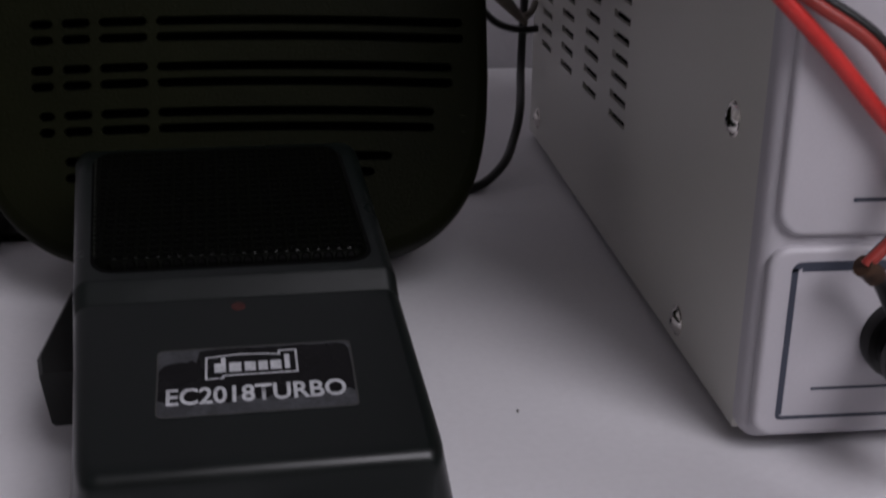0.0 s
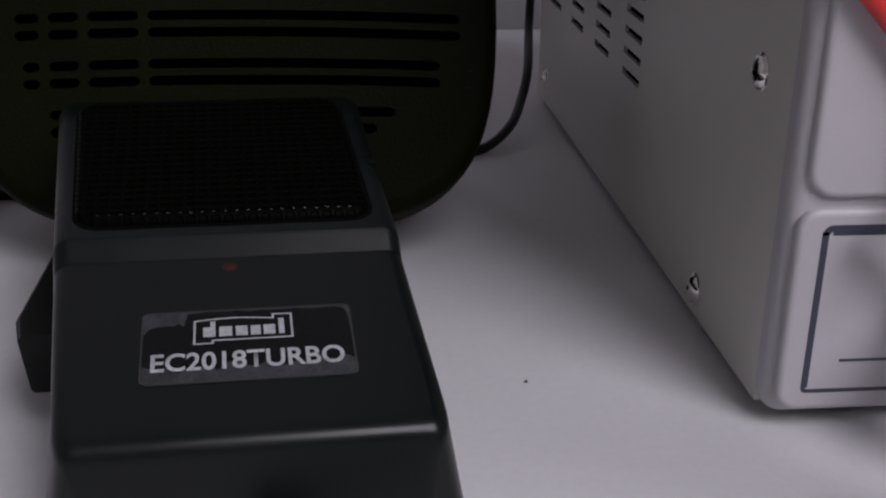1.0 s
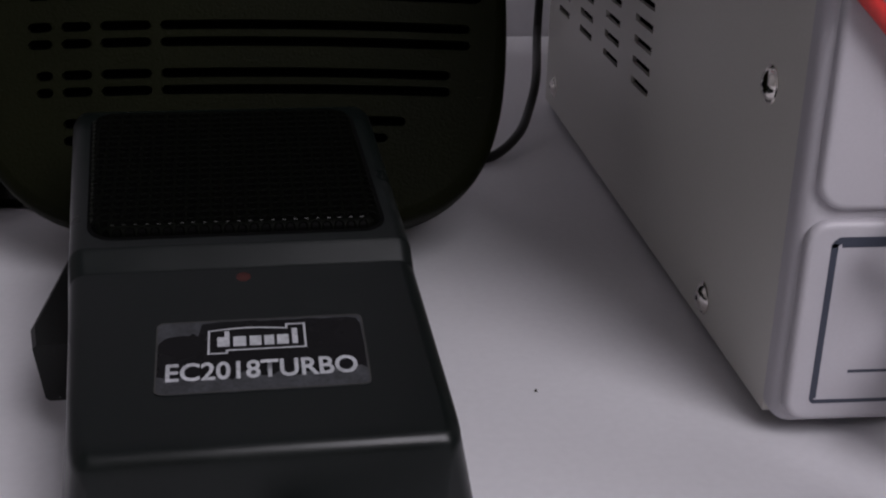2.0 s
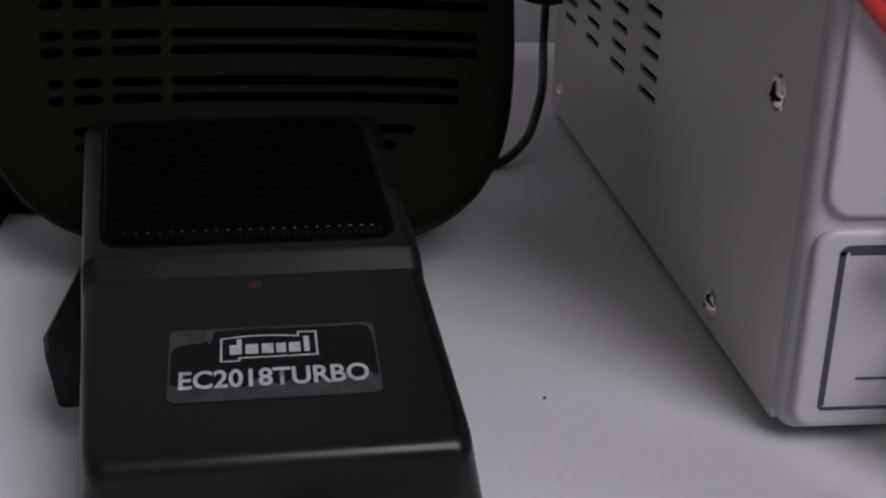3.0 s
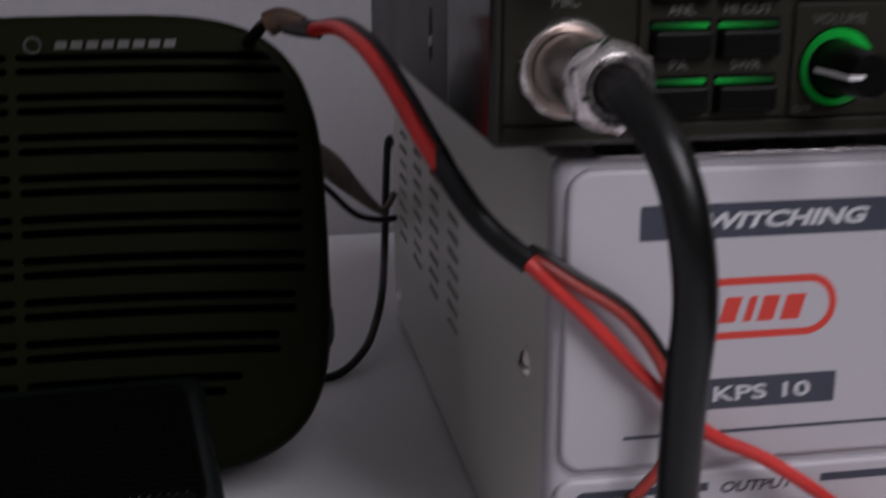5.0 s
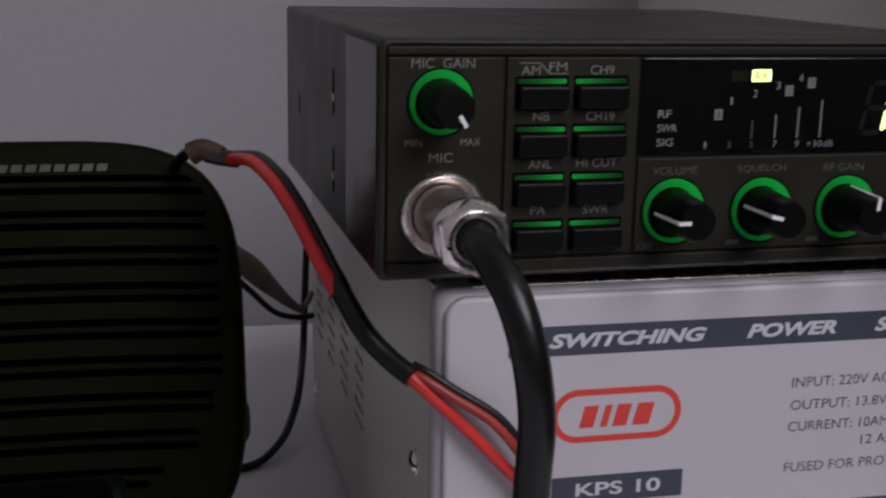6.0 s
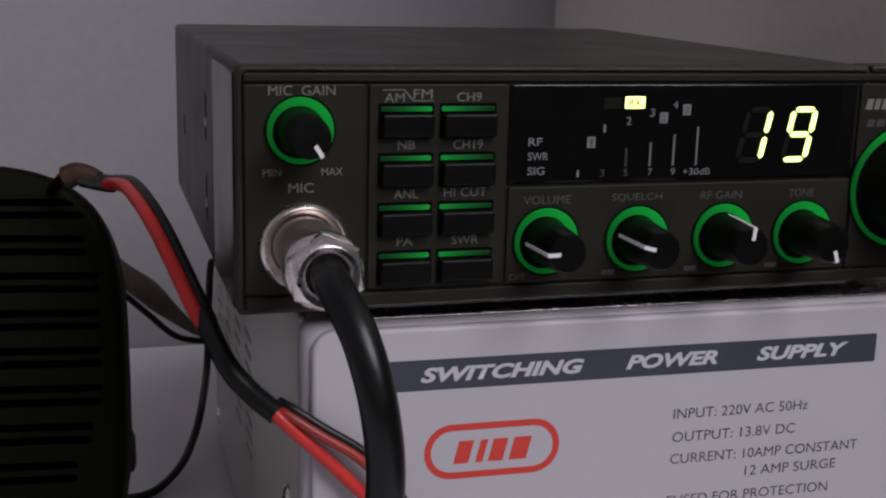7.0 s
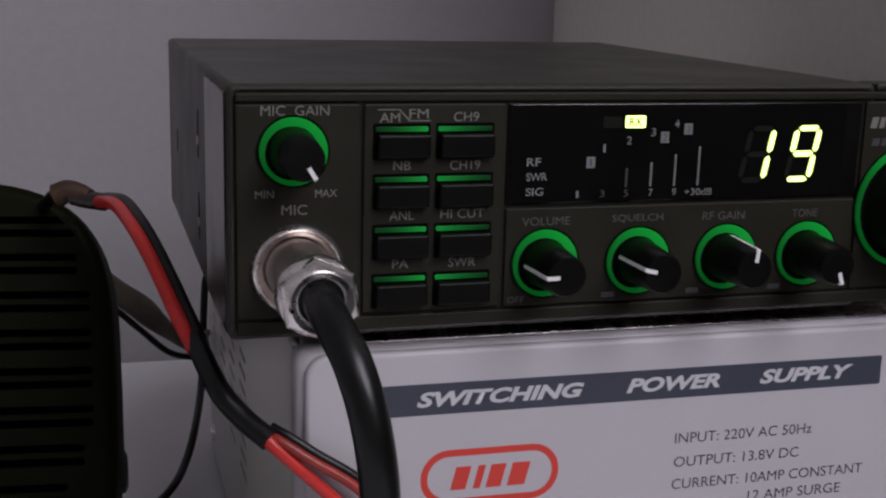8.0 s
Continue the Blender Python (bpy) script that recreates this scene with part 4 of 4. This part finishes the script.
# inner walls of the slots
for a, b, spans in slot_rows:
    for x0, x1 in spans:
        n = max(1, round((x1 - x0) / 8))
        xs = [x0 + (x1 - x0) * k / n for k in range(n + 1)]
        edge = [(x, a) for x in xs] + [(x, b) for x in xs[::-1]]
        va, vb = [[gb.verts.new(bowed(x, y, z)) for x, z in edge] for y in (0.25, 3.4)]
        for x, sx in ((x0, 1), (x1, -1)):
            for z, sz in ((a, 1), (b, -1)):
                bend = [(x, z), (x + 1.3 * sx, z), (x + 0.62 * sx, z + 0.22 * sz), (x + 0.2 * sx, z + 0.62 * sz), (x, z + 1.1 * sz)]
                gb.faces.new([gb.verts.new(bowed(px, 0.25, pz)) for px, pz in bend])
        for i in range(len(edge)):
            j = (i + 1) % len(edge)
            gb.faces.new((va[i], va[j], vb[j], vb[i]))
grille_face = part("grille_face", gb, M_SPK, spk, "black slotted front grille", smooth=0)
# trade mark: a ring and a row of plain bars above the slots
ringm = part("badge_ring", ring_band(1.9, 2.5, 0.0, 0.25, Matrix.Translation((-13.8, 0.2, 136.2)), 24), M_BADGE, spk, "small silver badge ring")
ringm.matrix_local = tilt
bmk = bars([(-8.0 + k * 4.25, -4.9 + k * 4.25) for k in range(8)], 135.0, 137.3, 0.2, M_BADGE, spk, "badge_mark", 0.5)
for b in bmk:
    b.matrix_local = tilt
# bracket: two arms from the sides down to a foot on the desk
for sx in (-1, 1):
    part("side_knob", lathe([(7, 0), (7, 5), (5, 6)], tilt @ Matrix.Translation((sx * 62, 33, CS - 25)) @ Matrix.Rotation(radians(90 * sx), 4, "Z"), 20), M_RUBBER, spk)
part("foot_plate", box(-75, 44, 64, 82, 0, 2.4, r=1.0), M_SPK, spk, "black metal bracket foot")
part("bracket_arm", box(-74.5, -71, 52, 80, 0, 64, r=1.2), M_SPK, spk, "black metal bracket arm")
part("bracket_arm", box(40, 43, 64, 80, 2.0, 36, r=1.2), M_SPK, spk, "black metal bracket arm")

# ---- the leads ----
lead = thing("twin_lead", 0, 0, 0, label="red and black twin lead with heat-shrink sleeve, hanging to the terminals", category="cable")
J = Vector((-6.3, -6.5, 96.6))
B = Vector((-20.0, 16.0, 112.0))
A = [(-41, 92, 134.0), (-36.4, 74, 136.3), (-32.6, 54, 134.6), (-29.2, 42, 130.0), (-26.0, 32.5, 124.0), (-22.8, 23.5, 117.4)]
off = Vector((1.7, 0.9, 0.7))
part("red_wire", tube([tuple(Vector(p) - off * 0.6) for p in A] + [tuple(B - off * 0.5)], 1.85, 14), M_RED, lead, "bright red wire")
part("black_wire", tube([tuple(Vector(p) + off * 0.75) for p in A] + [tuple(B + off * 0.7)], 1.55, 14), M_RUBBER, lead, "black wire beside the red one")
part("sleeve", tube([tuple(B + Vector((-0.5, 3.0, 1.6))), tuple(B), (-16.4, 3.0, 105.8), (-11.6, -2.0, 100.6), tuple(J)], 2.6, 18), M_RUBBER, lead, "black heat-shrink sleeve")
part("red_wire", tube([(-7.5, -4.5, 97.6), (-5.4, -7.2, 95.4), (6.6, -8.6, 83.6), (19.3, -9.2, 70.2), (33.6, -10.0, 57.0), (46.6, -11.5, 50.4), (60.5, -14.5, 41.0), (68.0, -14.5, 33.0), (69.5, -13.2, 28.0)], 1.6, 12), M_RED, lead, "bright red wire to the red post")
LOOP = [(-6.5, -4.5, 98.2), (-3.0, -7.0, 96.6), (3.2, -9.0, 92.6), (14.0, -11.0, 85.2), (22.2, -12.5, 73.2), (24.0, -13.5, 61.0), (21.6, -14.5, 52.5), (15.5, -15.5, 46.0)]
part("dark_red_wire", tube([(x - 0.5, y - 0.4, z - 0.4) for x, y, z in LOOP], 1.2, 12), M_REDDARK, lead, "dark red wire in a loop")
part("black_wire", tube([(x + 0.9, y + 0.6, z + 0.6) for x, y, z in LOOP], 1.15, 12), M_RUBBER, lead, "black wire along the dark red one")
part("black_wire", tube([(14.8, -15.6, 45.2), (19.0, -14.0, 41.8), (22.2, -12.8, 37.0), (25.5, -12.6, 31.5), (28.6, -12.4, 27.0)], 1.5, 12), M_RUBBER, lead, "black wire end to the black post")
part("wire_tip", tube([(14.4, -15.7, 45.6), (16.0, -15.2, 44.6), (18.0, -14.6, 42.8)], 2.1, 12), M_RUST, lead, "bare frayed wire end")
part("terminal", tube([(-53.5, 98, 134.4), (-50.5, 97, 135.8), (-47, 95.5, 135.2), (-44.5, 94, 134.2)], lambda t: 3.6 - 0.9 * t, 14), M_RUST, lead, "brown corroded connector")
part("terminal_sleeve", tube([(-49, 96, 134.6), (-45, 94, 133.8), (-40, 91.5, 133.4)], 2.6, 14), M_SLEEVE, lead)
part("tail_wire", tube([(-53, 99, 135.4), (-56, 112, 131), (-62, 128, 120), (-66, 140, 100)], 1.8, 12), M_RUBBER, lead)

thin = thing("speaker_wire", 0, 0, 0, label="thin black wire with amber connector, hanging down to the desk", category="wire")
part("wire", tube([(1.5, 254, 68), (0.2, 252, 70.5), (-1.0, 250, 66), (-2.2, 248, 45), (-3.6, 242, 26), (-8.5, 214, 17), (-12.5, 202, 9.5), (-19, 185, 5), (-30, 171, 1.8), (-44, 168, 1.6), (-60, 172, 1.6), (-80, 175, 1.6)], 1.6, 12), M_RUBBER, thin)
part("branch_wire", tube([(-48, 209, 77), (-38, 211, 69), (-29, 213, 60.0), (-18, 220, 48), (-8, 224, 44), (-1, 226, 44)], 1.3, 10), M_RUBBER, thin)
part("connector", tube([(-47, 201, 86), (-38, 202, 79), (-29, 204, 71.5), (-22, 207, 64), (-13, 214, 54), (-6, 222, 47)], lambda t: 5.6 * (1 - t) ** 0.9 * (1 - 0.25 * math.sin(9 * t)) + 1.4, 16, flat=0.6), M_TAN, thin, "amber translucent plastic connector")
part("copper_wire", tube([(-8, 220, 49.0), (-5, 222, 50), (-3.0, 225, 51.5), (-1.5, 229, 53)], 1.3, 10), M_TAN, thin)
